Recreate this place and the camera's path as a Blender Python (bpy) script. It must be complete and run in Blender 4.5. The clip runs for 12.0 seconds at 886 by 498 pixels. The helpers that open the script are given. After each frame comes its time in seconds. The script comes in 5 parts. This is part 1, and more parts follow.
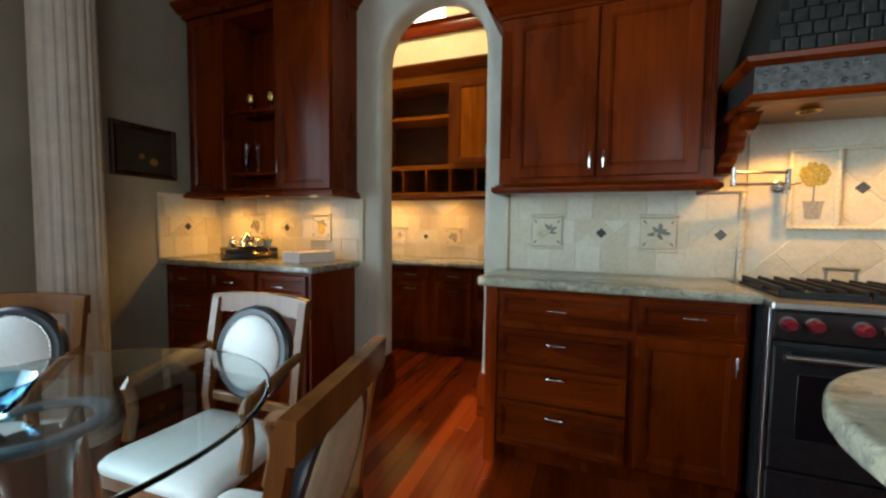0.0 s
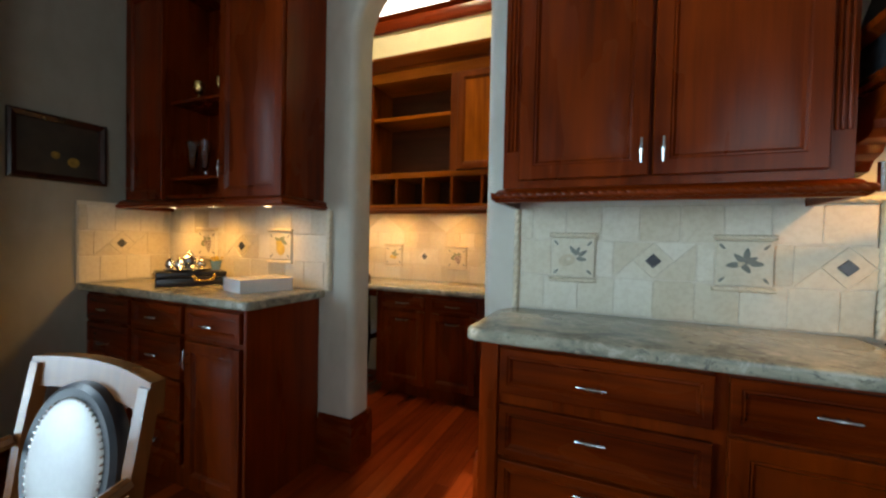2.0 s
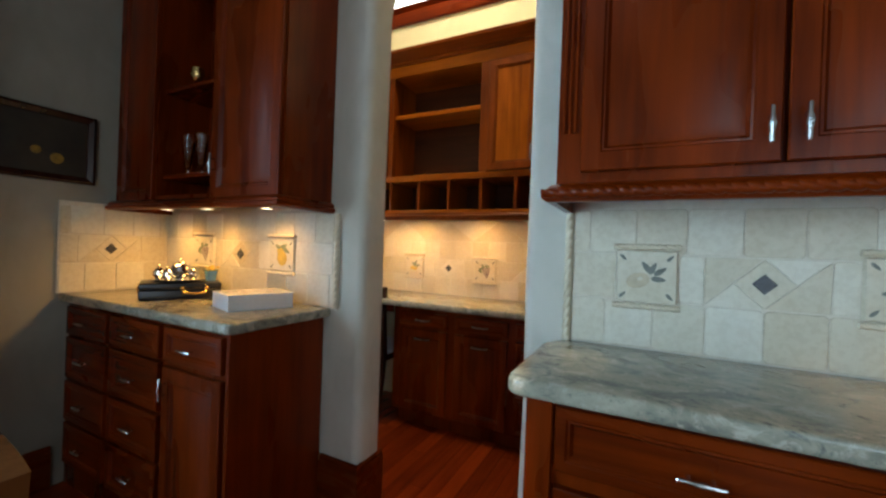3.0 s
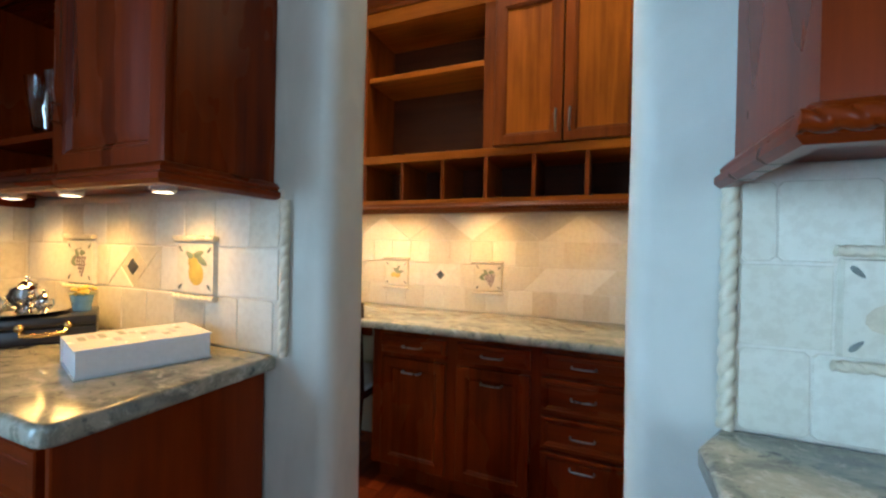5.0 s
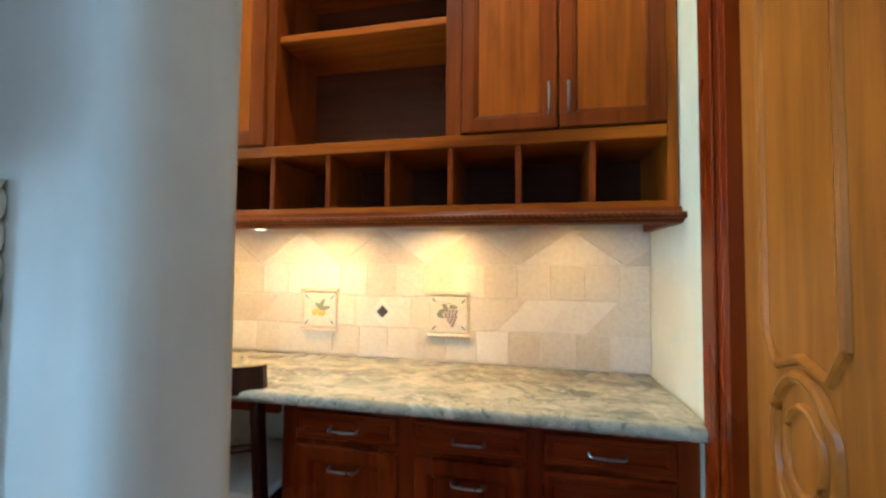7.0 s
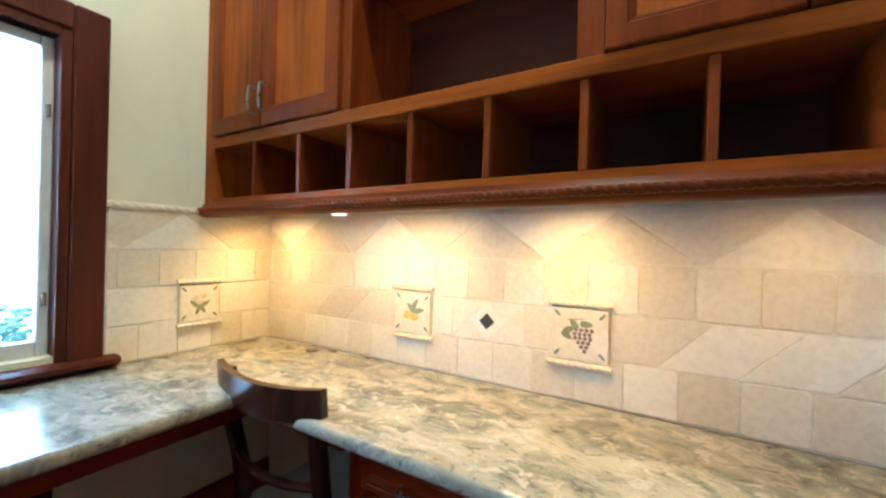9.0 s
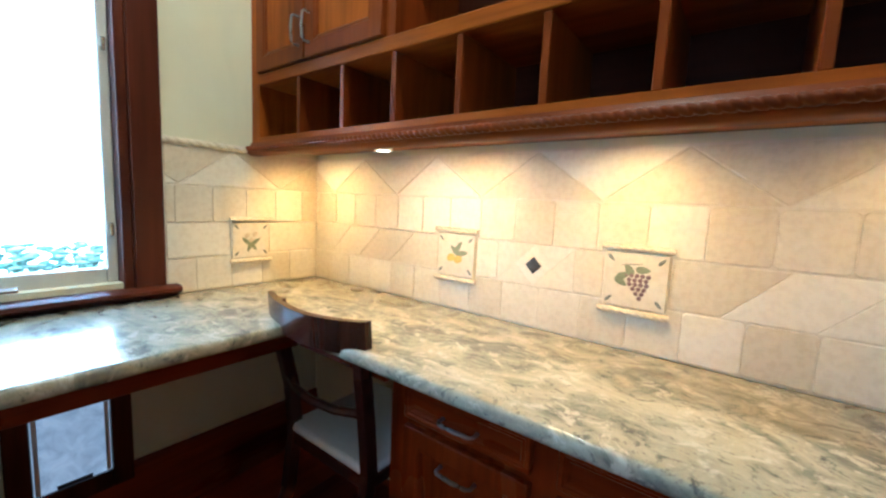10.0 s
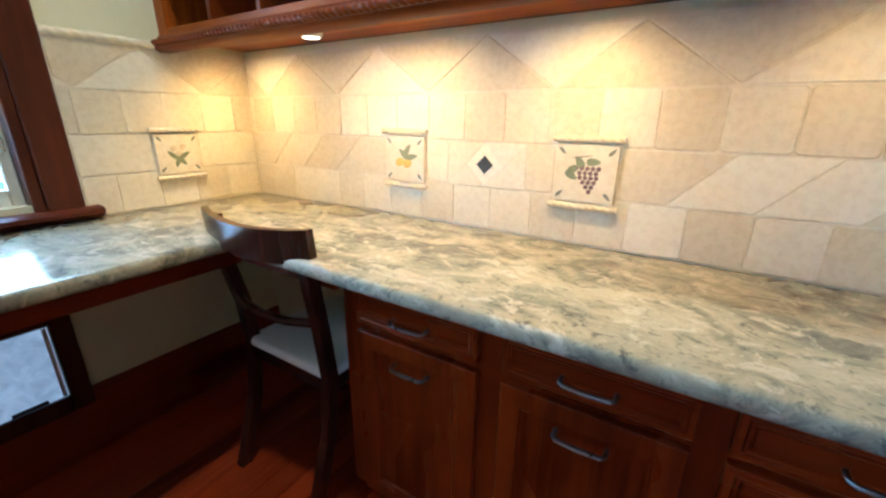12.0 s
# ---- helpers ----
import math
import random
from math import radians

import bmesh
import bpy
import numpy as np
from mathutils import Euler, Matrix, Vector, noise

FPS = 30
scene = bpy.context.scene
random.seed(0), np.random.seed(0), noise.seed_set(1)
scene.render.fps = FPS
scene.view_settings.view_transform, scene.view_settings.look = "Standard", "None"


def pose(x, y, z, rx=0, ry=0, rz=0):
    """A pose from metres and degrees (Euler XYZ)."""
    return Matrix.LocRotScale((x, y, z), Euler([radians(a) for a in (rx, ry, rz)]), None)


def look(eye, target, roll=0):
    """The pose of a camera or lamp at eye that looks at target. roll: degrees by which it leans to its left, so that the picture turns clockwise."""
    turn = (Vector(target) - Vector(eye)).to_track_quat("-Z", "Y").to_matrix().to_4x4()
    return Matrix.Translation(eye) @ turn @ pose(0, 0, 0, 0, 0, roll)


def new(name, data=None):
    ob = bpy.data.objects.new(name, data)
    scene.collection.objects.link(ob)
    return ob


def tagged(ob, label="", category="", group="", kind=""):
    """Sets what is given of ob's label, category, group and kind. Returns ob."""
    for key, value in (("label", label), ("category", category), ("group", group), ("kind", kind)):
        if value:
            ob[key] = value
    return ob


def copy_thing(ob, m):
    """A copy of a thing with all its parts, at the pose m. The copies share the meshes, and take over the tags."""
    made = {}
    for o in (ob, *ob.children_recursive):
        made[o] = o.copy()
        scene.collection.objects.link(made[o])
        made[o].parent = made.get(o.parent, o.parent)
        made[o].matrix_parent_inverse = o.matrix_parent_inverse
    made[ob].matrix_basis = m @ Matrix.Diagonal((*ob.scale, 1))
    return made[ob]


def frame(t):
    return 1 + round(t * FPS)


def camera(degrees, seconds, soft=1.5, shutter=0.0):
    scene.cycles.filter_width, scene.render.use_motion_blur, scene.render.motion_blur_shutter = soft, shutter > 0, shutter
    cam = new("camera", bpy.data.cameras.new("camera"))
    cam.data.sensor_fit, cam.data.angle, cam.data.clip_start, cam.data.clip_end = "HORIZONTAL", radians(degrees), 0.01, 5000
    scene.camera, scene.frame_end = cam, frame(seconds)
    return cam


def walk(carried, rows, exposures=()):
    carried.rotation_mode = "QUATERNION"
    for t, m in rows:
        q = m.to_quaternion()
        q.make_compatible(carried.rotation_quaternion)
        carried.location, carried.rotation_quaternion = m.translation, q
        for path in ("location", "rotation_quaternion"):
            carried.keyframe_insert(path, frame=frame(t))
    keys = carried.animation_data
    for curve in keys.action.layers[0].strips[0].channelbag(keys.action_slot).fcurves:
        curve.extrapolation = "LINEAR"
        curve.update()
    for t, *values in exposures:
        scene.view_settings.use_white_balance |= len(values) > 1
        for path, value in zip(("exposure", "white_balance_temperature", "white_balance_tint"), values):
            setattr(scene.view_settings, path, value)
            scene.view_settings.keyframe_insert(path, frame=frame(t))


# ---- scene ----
cam = camera(96.6, 12.0, 2.4)
PATH = [
    (0, (0.3, 0.24, 1.198), (-0.403, 2.108, 1.077), 0.7),
    (0.5, (0.228, 0.401, 1.194), (-0.378, 2.304, 1.098), 0.9),
    (1, (0.291, 0.612, 1.209), (-0.407, 2.484, 1.13), 0.9),
    (1.5, (0.298, 0.77, 1.226), (-0.481, 2.611, 1.158), 0.8),
    (2, (0.209, 0.902, 1.226), (-0.584, 2.738, 1.181), 1.3),
    (2.5, (0.102, 1.046, 1.236), (-0.704, 2.876, 1.203), 1.8),
    (3, (0.047, 1.223, 1.232), (-0.856, 3.008, 1.229), 2.1),
    (4.8, (-0.361, 1.702, 1.247), (-1.131, 3.548, 1.236), 1.3),
    (5, (-0.372, 1.761, 1.252), (-1.132, 3.611, 1.241), 1.2),
    (5.5, (-0.428, 1.918, 1.266), (-1.14, 3.787, 1.241), 0.4),
    (6, (-0.499, 2.058, 1.262), (-1.108, 3.963, 1.272), -0.3),
    (6.5, (-0.656, 2.193, 1.296), (-1.063, 4.151, 1.316), 0.4),
    (6.7, (-0.667, 2.239, 1.289), (-1.061, 4.199, 1.344), 0.5),
    (8.5, (-0.743, 2.704, 1.322), (-1.587, 4.515, 1.419), 0.9),
    (9, (-0.75, 2.783, 1.324), (-1.782, 4.496, 1.32), 1.5),
    (9.5, (-0.763, 2.819, 1.302), (-1.917, 4.448, 1.185), 2.2),
    (10, (-0.784, 2.812, 1.266), (-1.973, 4.404, 1.037), 2.7),
    (10.5, (-0.801, 2.836, 1.246), (-2.0, 4.393, 0.877), 2.9),
    (11, (-0.812, 2.863, 1.225), (-1.985, 4.411, 0.747), 2.7),
    (11.5, (-0.786, 2.871, 1.224), (-1.895, 4.433, 0.648), 1.8),
    (12, (-0.759, 2.88, 1.215), (-1.756, 4.496, 0.586), 0.8),
]
walk(cam, [(t, look(eye, target, roll)) for t, eye, target, roll in PATH],
     [(0, 0.0, 7100, 8), (1.5, 0.0, 6900, 8), (3, 0.1, 6200, 7), (5, 0.55, 5300, 4), (6.5, 0.84, 5000, 2), (8.5, 0.82, 4350, 1), (12, 0.82, 4350, 1)])

# ---------------------------------------------------------------- light
world = bpy.data.worlds.new("world")
scene.world = world
world.use_nodes = True
wn = world.node_tree
sky = wn.nodes.new("ShaderNodeTexSky")
sky.sky_type = "NISHITA"
sky.sun_disc = False
sky.sun_elevation = radians(55)
sky.sun_rotation = radians(184)
wn.links.new(sky.outputs[0], wn.nodes["Background"].inputs[0])
wn.nodes["Background"].inputs[1].default_value = 0.13


def lamp(name, kind, m, power, color, size=0.1, size_y=None, spot=None, blend=0.5):
    data = bpy.data.lights.new(name, kind)
    data.energy, data.color = power, color
    if kind == "AREA":
        data.size = size
        if size_y:
            data.shape, data.size_y = "RECTANGLE", size_y
    elif kind == "SUN":
        data.angle = radians(0.6)
    else:
        data.shadow_soft_size = size
    if kind == "SPOT":
        data.spot_size, data.spot_blend = radians(spot), blend
    ob = new(name, data)
    ob.matrix_world = m
    return ob


WARM, DAY = (1.0, 0.53, 0.15), (0.52, 0.77, 1.0)
lamp("sun", "SUN", look((0, 0, 5), (0.14, 2.0, 2.14)), 3.0, (1.0, 0.93, 0.82))
# daylight standing in the window openings
lamp("west_window_light", "AREA", look((-2.55, -0.55, 1.35), (0, -0.35, 1.2)), 135, DAY, 2.5, 2.2).data.spread = radians(140)
lamp("south_window_light", "AREA", look((2.5, -2.75, 1.65), (-0.9, 2.6, 1.3)), 52, (0.70, 0.86, 1.0), 2.3, 1.5)
lamp("transom_light", "AREA", look((-1.66, 4.12, 3.52), (-1.4, 2.8, 2.4)), 12, (0.85, 0.93, 1.0), 1.0, 0.45)
# lamps of the place: under the cabinets, under the hood, office ceiling
# office: only the second is a known fixture; the last just brightens the right end
PUCKS_OFFICE = [(-2.29, 3.80), (-1.76, 3.76), (-1.52, 3.80), (-1.02, 3.80), (-0.5, 3.80)]
PUCKS_LEFT = [(-2.25, 2.45), (-1.9, 2.45), (-1.495, 2.47)]
for i, (x, y) in enumerate(PUCKS_OFFICE):
    lamp("puck_lamp", "SPOT", look((x, y, 1.455), (x, y + 0.12, 1.0)), (12, 12, 10, 11, 4)[i], (1.0, 0.49, 0.11), 0.05, spot=165, blend=1.0)
for i, (x, y) in enumerate(PUCKS_LEFT):
    lamp("puck_lamp", "SPOT", look((x, y, 1.375), (x, y - 0.05, 0.9)), (9, 9, 6)[i], (1.0, 0.50, 0.11), 0.06, spot=165, blend=1.0)
HOOD_LAMPS = [(1.12, 2.32), (1.70, 2.32)]
for x, y in HOOD_LAMPS:
    lamp("hood_lamp", "SPOT", look((x, y, 1.678), (x, y + 0.06, 0.9)), 14, (1.0, 0.52, 0.15), 0.02, spot=125, blend=0.4)
lamp("office_ceiling_lamp", "SPOT", look((-1.2, 3.15, 3.85), (-1.25, 3.6, 1.6)), 125, (1.0, 0.76, 0.46), 0.07, spot=125, blend=0.7)

# ---------------------------------------------------------------- materials


def mat(name, rough=0.5, metal=0.0, color=(0.5, 0.5, 0.5), spec=None):
    m = bpy.data.materials.new(name)
    m.use_nodes = True
    b = m.node_tree.nodes["Principled BSDF"]
    b.inputs["Base Color"].default_value = (*color, 1)
    b.inputs["Roughness"].default_value = rough
    b.inputs["Metallic"].default_value = metal
    if spec is not None:
        b.inputs["Specular IOR Level"].default_value = spec
    return m, m.node_tree, b


def node(nt, kind, **kw):
    n = nt.nodes.new(kind)
    for k, v in kw.items():
        n.inputs[k].default_value = v
    return n


def ramp(nt, fac, stops):
    r = nt.nodes.new("ShaderNodeValToRGB")
    els = r.color_ramp.elements
    while len(els) < len(stops):
        els.new(0.5)
    for e, (p, c) in zip(els, stops):
        e.position, e.color = p, (*c, 1)
    nt.links.new(fac, r.inputs[0])
    return r.outputs[0]


def noise_tex(nt, vec, scale, detail=4.0, rough=0.55, distortion=0.0):
    n = node(nt, "ShaderNodeTexNoise", Scale=scale, Detail=detail, Roughness=rough, Distortion=distortion)
    nt.links.new(vec, n.inputs["Vector"])
    return n.outputs["Fac"]


def coords(nt, scale=(1, 1, 1), world_space=True):
    if world_space:
        g = nt.nodes.new("ShaderNodeNewGeometry").outputs["Position"]
    else:
        g = nt.nodes.new("ShaderNodeTexCoord").outputs["Object"]
    m = nt.nodes.new("ShaderNodeMapping")
    m.inputs["Scale"].default_value = scale
    nt.links.new(g, m.inputs["Vector"])
    return m.outputs[0]


def mixc(nt, fac, a, b, mode="MIX"):
    n = nt.nodes.new("ShaderNodeMix")
    n.data_type, n.blend_type = "RGBA", mode
    for sock, v in ((n.inputs[0], fac), (n.inputs[6], a), (n.inputs[7], b)):
        if hasattr(v, "links"):
            nt.links.new(v, sock)
        else:
            sock.default_value = v if isinstance(v, float) else (*v, 1)
    return n.outputs[2]


def bump(nt, b, fac, strength=0.2, dist=0.002):
    n = node(nt, "ShaderNodeBump", Strength=strength, Distance=dist)
    nt.links.new(fac, n.inputs["Height"])
    nt.links.new(n.outputs[0], b.inputs["Normal"])


def rough_var(nt, b, fac, lo, hi):
    m = nt.nodes.new("ShaderNodeMapRange")
    m.inputs["To Min"].default_value, m.inputs["To Max"].default_value = lo, hi
    nt.links.new(fac, m.inputs["Value"])
    nt.links.new(m.outputs[0], b.inputs["Roughness"])


def random_value(nt):
    return nt.nodes.new("ShaderNodeObjectInfo").outputs["Random"]


def wood(name, axis, dark, light, rough=(0.2, 0.36), plank=False, spec=0.17):
    m, nt, b = mat(name)
    s = {"x": (1.2, 22, 22), "y": (22, 1.2, 22), "z": (22, 22, 1.2)}[axis]
    v = coords(nt, s)
    big = coords(nt, tuple(0.25 * q if q > 2 else q * 1.4 for q in s))
    f = noise_tex(nt, v, 1.6, 6, 0.6, 0.25)
    g = noise_tex(nt, big, 0.8, 3, 0.5, 0.35)
    c = ramp(nt, f, [(0.3, dark), (0.72, light)])
    c = mixc(nt, 0.55, c, ramp(nt, g, [(0.3, tuple(0.55 * q for q in dark)), (0.7, light)]))
    if plank:
        c = mixc(nt, 0.42, c, ramp(nt, random_value(nt), [(0.0, tuple(0.5 * q for q in dark)), (0.5, dark), (1.0, tuple(min(1, 1.3 * q) for q in light))]))
    nt.links.new(c, b.inputs["Base Color"])
    b.inputs["Specular IOR Level"].default_value = spec
    rough_var(nt, b, g, *rough)
    bump(nt, b, f, 0.06, 0.001)
    return m


CD, CL = (0.05, 0.0042, 0.0002), (0.215, 0.028, 0.0008)
WOOD = {a: wood("cherry_" + a, a, CD, CL) for a in "xyz"}
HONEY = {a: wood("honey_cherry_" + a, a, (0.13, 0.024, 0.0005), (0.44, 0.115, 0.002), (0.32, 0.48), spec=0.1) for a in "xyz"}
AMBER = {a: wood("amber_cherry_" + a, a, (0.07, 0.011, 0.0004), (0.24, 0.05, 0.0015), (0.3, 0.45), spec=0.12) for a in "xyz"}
# back board cherry, darkened to carry the shade inside the open shelves
WOOD_SHADED = wood("cherry_inside_shaded", "x", (0.035, 0.008, 0.002), (0.085, 0.021, 0.005), (0.4, 0.55))
FLOOR = wood("cherry_floor", "y", (0.085, 0.009, 0.002), (0.32, 0.045, 0.006), (0.13, 0.3), plank=True, spec=0.35)
DOORWOOD = wood("alder_door", "z", (0.16, 0.045, 0.004), (0.44, 0.15, 0.014), (0.3, 0.45))
DARKWOOD = wood("espresso_wood", "z", (0.018, 0.006, 0.004), (0.06, 0.018, 0.01), (0.15, 0.3), spec=0.4)
TRIMWOOD = wood("window_cherry", "z", (0.03, 0.006, 0.0025), (0.095, 0.022, 0.008), (0.3, 0.45))
CHAIRWOOD = wood("walnut_chair", "z", (0.08, 0.025, 0.006), (0.23, 0.08, 0.02), (0.2, 0.3), spec=0.4)


def plaster(name, base, blotch):
    m, nt, b = mat(name, 0.75)
    v = coords(nt)
    big = noise_tex(nt, v, 2.2, 4, 0.6, 0.8)
    fine = noise_tex(nt, v, 26, 5, 0.65)
    trowel = noise_tex(nt, coords(nt, (7, 7, 3)), 1.0, 3, 0.5, 1.5)
    c = ramp(nt, big, [(0.3, blotch), (0.7, base)])
    c = mixc(nt, 0.3, c, ramp(nt, trowel, [(0.35, blotch), (0.6, base)]))
    nt.links.new(c, b.inputs["Base Color"])
    h = nt.nodes.new("ShaderNodeMath")
    h.operation = "MULTIPLY_ADD"
    nt.links.new(fine, h.inputs[0])
    h.inputs[1].default_value = 0.35
    nt.links.new(trowel, h.inputs[2])
    bump(nt, b, h.outputs[0], 0.35, 0.006)
    return m


PLASTER = plaster("kitchen_plaster", (0.60, 0.575, 0.49), (0.47, 0.445, 0.365))
OFFICE_WALL = plaster("office_plaster", (0.66, 0.63, 0.44), (0.60, 0.57, 0.39))
CEIL = plaster("ceiling_paint", (0.74, 0.72, 0.64), (0.68, 0.65, 0.56))
# kitchen plaster toned down: the backlit window wall's shade sits in this colour
SHADED_PLASTER = plaster("shaded_kitchen_plaster", (0.34, 0.315, 0.255), (0.27, 0.25, 0.2))
# for unseen walls and ceiling; dark so that they bounce little light
TAUPE = plaster("taupe_plaster", (0.26, 0.22, 0.17), (0.2, 0.17, 0.13))


def tile_mat(name, a, b_, c_):
    m, nt, b = mat(name, 0.42)
    v = coords(nt)
    n1 = noise_tex(nt, v, 7, 5, 0.6, 0.7)
    n2 = noise_tex(nt, v, 55, 4, 0.6)
    base = ramp(nt, random_value(nt), [(0.0, a), (0.5, b_), (1.0, c_)])
    c = mixc(nt, 0.28, base, ramp(nt, n1, [(0.3, a), (0.7, c_)]))
    c = mixc(nt, 0.12, c, ramp(nt, n2, [(0.4, (0.35, 0.27, 0.17)), (0.55, c_)]))
    nt.links.new(c, b.inputs["Base Color"])
    rough_var(nt, b, n1, 0.3, 0.55)
    bump(nt, b, n2, 0.12, 0.002)
    return m


TILE = tile_mat("travertine_tile", (0.53, 0.45, 0.30), (0.61, 0.545, 0.40), (0.75, 0.71, 0.60))
GROUT = tile_mat("grout", (0.62, 0.56, 0.44), (0.66, 0.60, 0.48), (0.69, 0.63, 0.52))
ROPE = tile_mat("ceramic_rope", (0.60, 0.52, 0.36), (0.66, 0.58, 0.42), (0.7, 0.62, 0.46))


def granite():
    """Cream and grey-green stone with dark drifts, ochre clouds and pale crystals, drawn out along one way."""
    m, nt, b = mat("granite", 0.1)
    turn = nt.nodes.new("ShaderNodeMapping")
    turn.inputs["Rotation"].default_value = (0, 0, radians(24))
    turn.inputs["Scale"].default_value = (0.8, 1.35, 1.2)
    nt.links.new(nt.nodes.new("ShaderNodeNewGeometry").outputs["Position"], turn.inputs["Vector"])
    v = turn.outputs[0]
    drift = noise_tex(nt, v, 5.0, 9, 0.66, 1.6)
    fine = noise_tex(nt, coords(nt, (0.9, 1.15, 1)), 19, 8, 0.74, 0.7)
    cloud = noise_tex(nt, v, 2.1, 4, 0.55, 1.8)
    speck = noise_tex(nt, coords(nt, (1, 1.5, 1)), 80, 3, 0.6)
    c = ramp(nt, drift, [(0.30, (0.09, 0.095, 0.085)), (0.41, (0.18, 0.18, 0.14)), (0.51, (0.29, 0.28, 0.21)), (0.64, (0.38, 0.355, 0.265))])
    c = mixc(nt, ramp(nt, fine, [(0.53, (0, 0, 0)), (0.61, (0.85, 0.85, 0.85))]), c, (0.45, 0.42, 0.335))
    c = mixc(nt, ramp(nt, fine, [(0.35, (0.9, 0.9, 0.9)), (0.44, (0, 0, 0))]), c, (0.075, 0.08, 0.075))
    c = mixc(nt, ramp(nt, cloud, [(0.54, (0, 0, 0)), (0.72, (0.3, 0.3, 0.3))]), c, (0.30, 0.22, 0.14))
    c = mixc(nt, ramp(nt, cloud, [(0.28, (0.5, 0.5, 0.5)), (0.40, (0, 0, 0))]), c, (0.11, 0.12, 0.105))
    c = mixc(nt, ramp(nt, speck, [(0.30, (0.6, 0.6, 0.6)), (0.40, (0, 0, 0))]), c, (0.10, 0.10, 0.09))
    nt.links.new(c, b.inputs["Base Color"])
    rough_var(nt, b, fine, 0.1, 0.22)
    bump(nt, b, fine, 0.03, 0.0006)
    return m


GRANITE = granite()


def worn(name, color, rough, metal=0.0, var=0.25, scale=30.0, spec=None):
    m, nt, b = mat(name, rough, metal, color, spec)
    n1 = noise_tex(nt, coords(nt), scale, 4, 0.6)
    lo = tuple(q * (1 - var) for q in color)
    hi = tuple(min(1, q * (1 + var * 0.5)) for q in color)
    nt.links.new(ramp(nt, n1, [(0.3, lo), (0.7, hi)]), b.inputs["Base Color"])
    rough_var(nt, b, n1, rough * 0.8, min(1, rough * 1.25))
    bump(nt, b, n1, 0.05, 0.001)
    return m


PEWTER = worn("pewter_pull", (0.30, 0.31, 0.33), 0.28, 1.0, 0.1)
NICKEL = worn("nickel", (0.62, 0.6, 0.57), 0.25, 1.0, 0.1)
STEEL = worn("steel", (0.42, 0.41, 0.4), 0.33, 1.0, 0.15)
CASTIRON = worn("cast_iron", (0.013, 0.013, 0.014), 0.65, 0.0, 0.3)
GUNMETAL = worn("dark_steel", (0.13, 0.125, 0.125), 0.4, 1.0, 0.15)
DARKSTEEL = worn("black_enamel", (0.02, 0.02, 0.022), 0.22)
BRASS = worn("brass", (0.75, 0.53, 0.2), 0.25, 1.0, 0.15)
BRONZE = worn("bronze_nickel", (0.3, 0.26, 0.2), 0.28, 1.0, 0.15)
SILVER = worn("silver", (0.85, 0.84, 0.82), 0.1, 1.0, 0.06)
HAMMERED = worn("pewter_band", (0.13, 0.135, 0.14), 0.4, 0.9, 0.5, 45)
COPPER = worn("copper_liner", (0.45, 0.24, 0.1), 0.35, 1.0, 0.2)
HOODTILE = worn("hood_dark", (0.025, 0.026, 0.026), 0.35, 0.3, 0.5, 40)
LEATHER = worn("white_leather", (0.68, 0.68, 0.66), 0.38, 0.0, 0.05, 60)
BLACK = worn("black_leather", (0.018, 0.02, 0.026), 0.32, 0.0, 0.2, 60)
PAPER = worn("paper", (0.74, 0.70, 0.68), 0.7, 0.0, 0.06, 80)
WHITE = worn("white_gloss", (0.78, 0.78, 0.78), 0.25, 0.0, 0.04)
PINK = worn("cover_print", (0.45, 0.33, 0.36), 0.5, 0.0, 0.3)
RED = worn("red_knob", (0.20, 0.008, 0.018), 0.3)
SLATE = worn("dark_accent", (0.045, 0.05, 0.06), 0.3, 0.0, 0.4, 90)
GREEN = worn("glaze_green", (0.2, 0.23, 0.13), 0.4)
YELLOW = worn("glaze_yellow", (0.62, 0.42, 0.06), 0.4)
PURPLE = worn("glaze_purple", (0.19, 0.115, 0.12), 0.4)
GREYGREEN = worn("glaze_grey", (0.17, 0.18, 0.15), 0.4)
PALE = worn("glaze_pale", (0.62, 0.57, 0.44), 0.4)
TAN = worn("glaze_tan", (0.55, 0.46, 0.31), 0.4)
VINYL = worn("window_vinyl", (0.50, 0.48, 0.42), 0.45, 0.0, 0.06)
STONECOL = worn("cast_stone", (0.56, 0.53, 0.47), 0.7, 0.0, 0.14, 12)
CANVAS = worn("dark_canvas", (0.035, 0.026, 0.016), 0.6, 0.0, 0.5, 9)
BLUEGLASS = worn("blue_ceramic", (0.25, 0.45, 0.58), 0.2)
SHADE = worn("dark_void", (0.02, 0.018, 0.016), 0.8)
# hedge green lightened so it looks sunlit and washed out
WASHED_FOLIAGE = worn("hedge", (0.28, 0.40, 0.33), 0.7, 0.0, 0.5, 14)
PAVING = worn("outdoor_paving", (0.45, 0.43, 0.4), 0.8, 0.0, 0.2, 3)


def glass(name, color=(1, 1, 1), rough=0.0):
    m, nt, b = mat(name, rough, 0.0, color)
    b.inputs["Transmission Weight"].default_value = 1.0
    b.inputs["IOR"].default_value = 1.45
    return m


GLASS = glass("clear_glass")
TABLEGLASS = glass("table_glass", (0.86, 0.95, 0.94))
BLUEBOWL = glass("blue_glass", (0.35, 0.7, 0.9))


def glow(name, color, strength):
    m, nt, b = mat(name)
    b.inputs["Emission Color"].default_value = (*color, 1)
    b.inputs["Emission Strength"].default_value = strength
    return m


BULB = glow("lit_lens", (1.0, 0.75, 0.42), 9.0)
OUTSIDE = glow("bright_outdoors", (0.72, 0.88, 1.0), 14.0)

# ---------------------------------------------------------------- builders
AT = {}


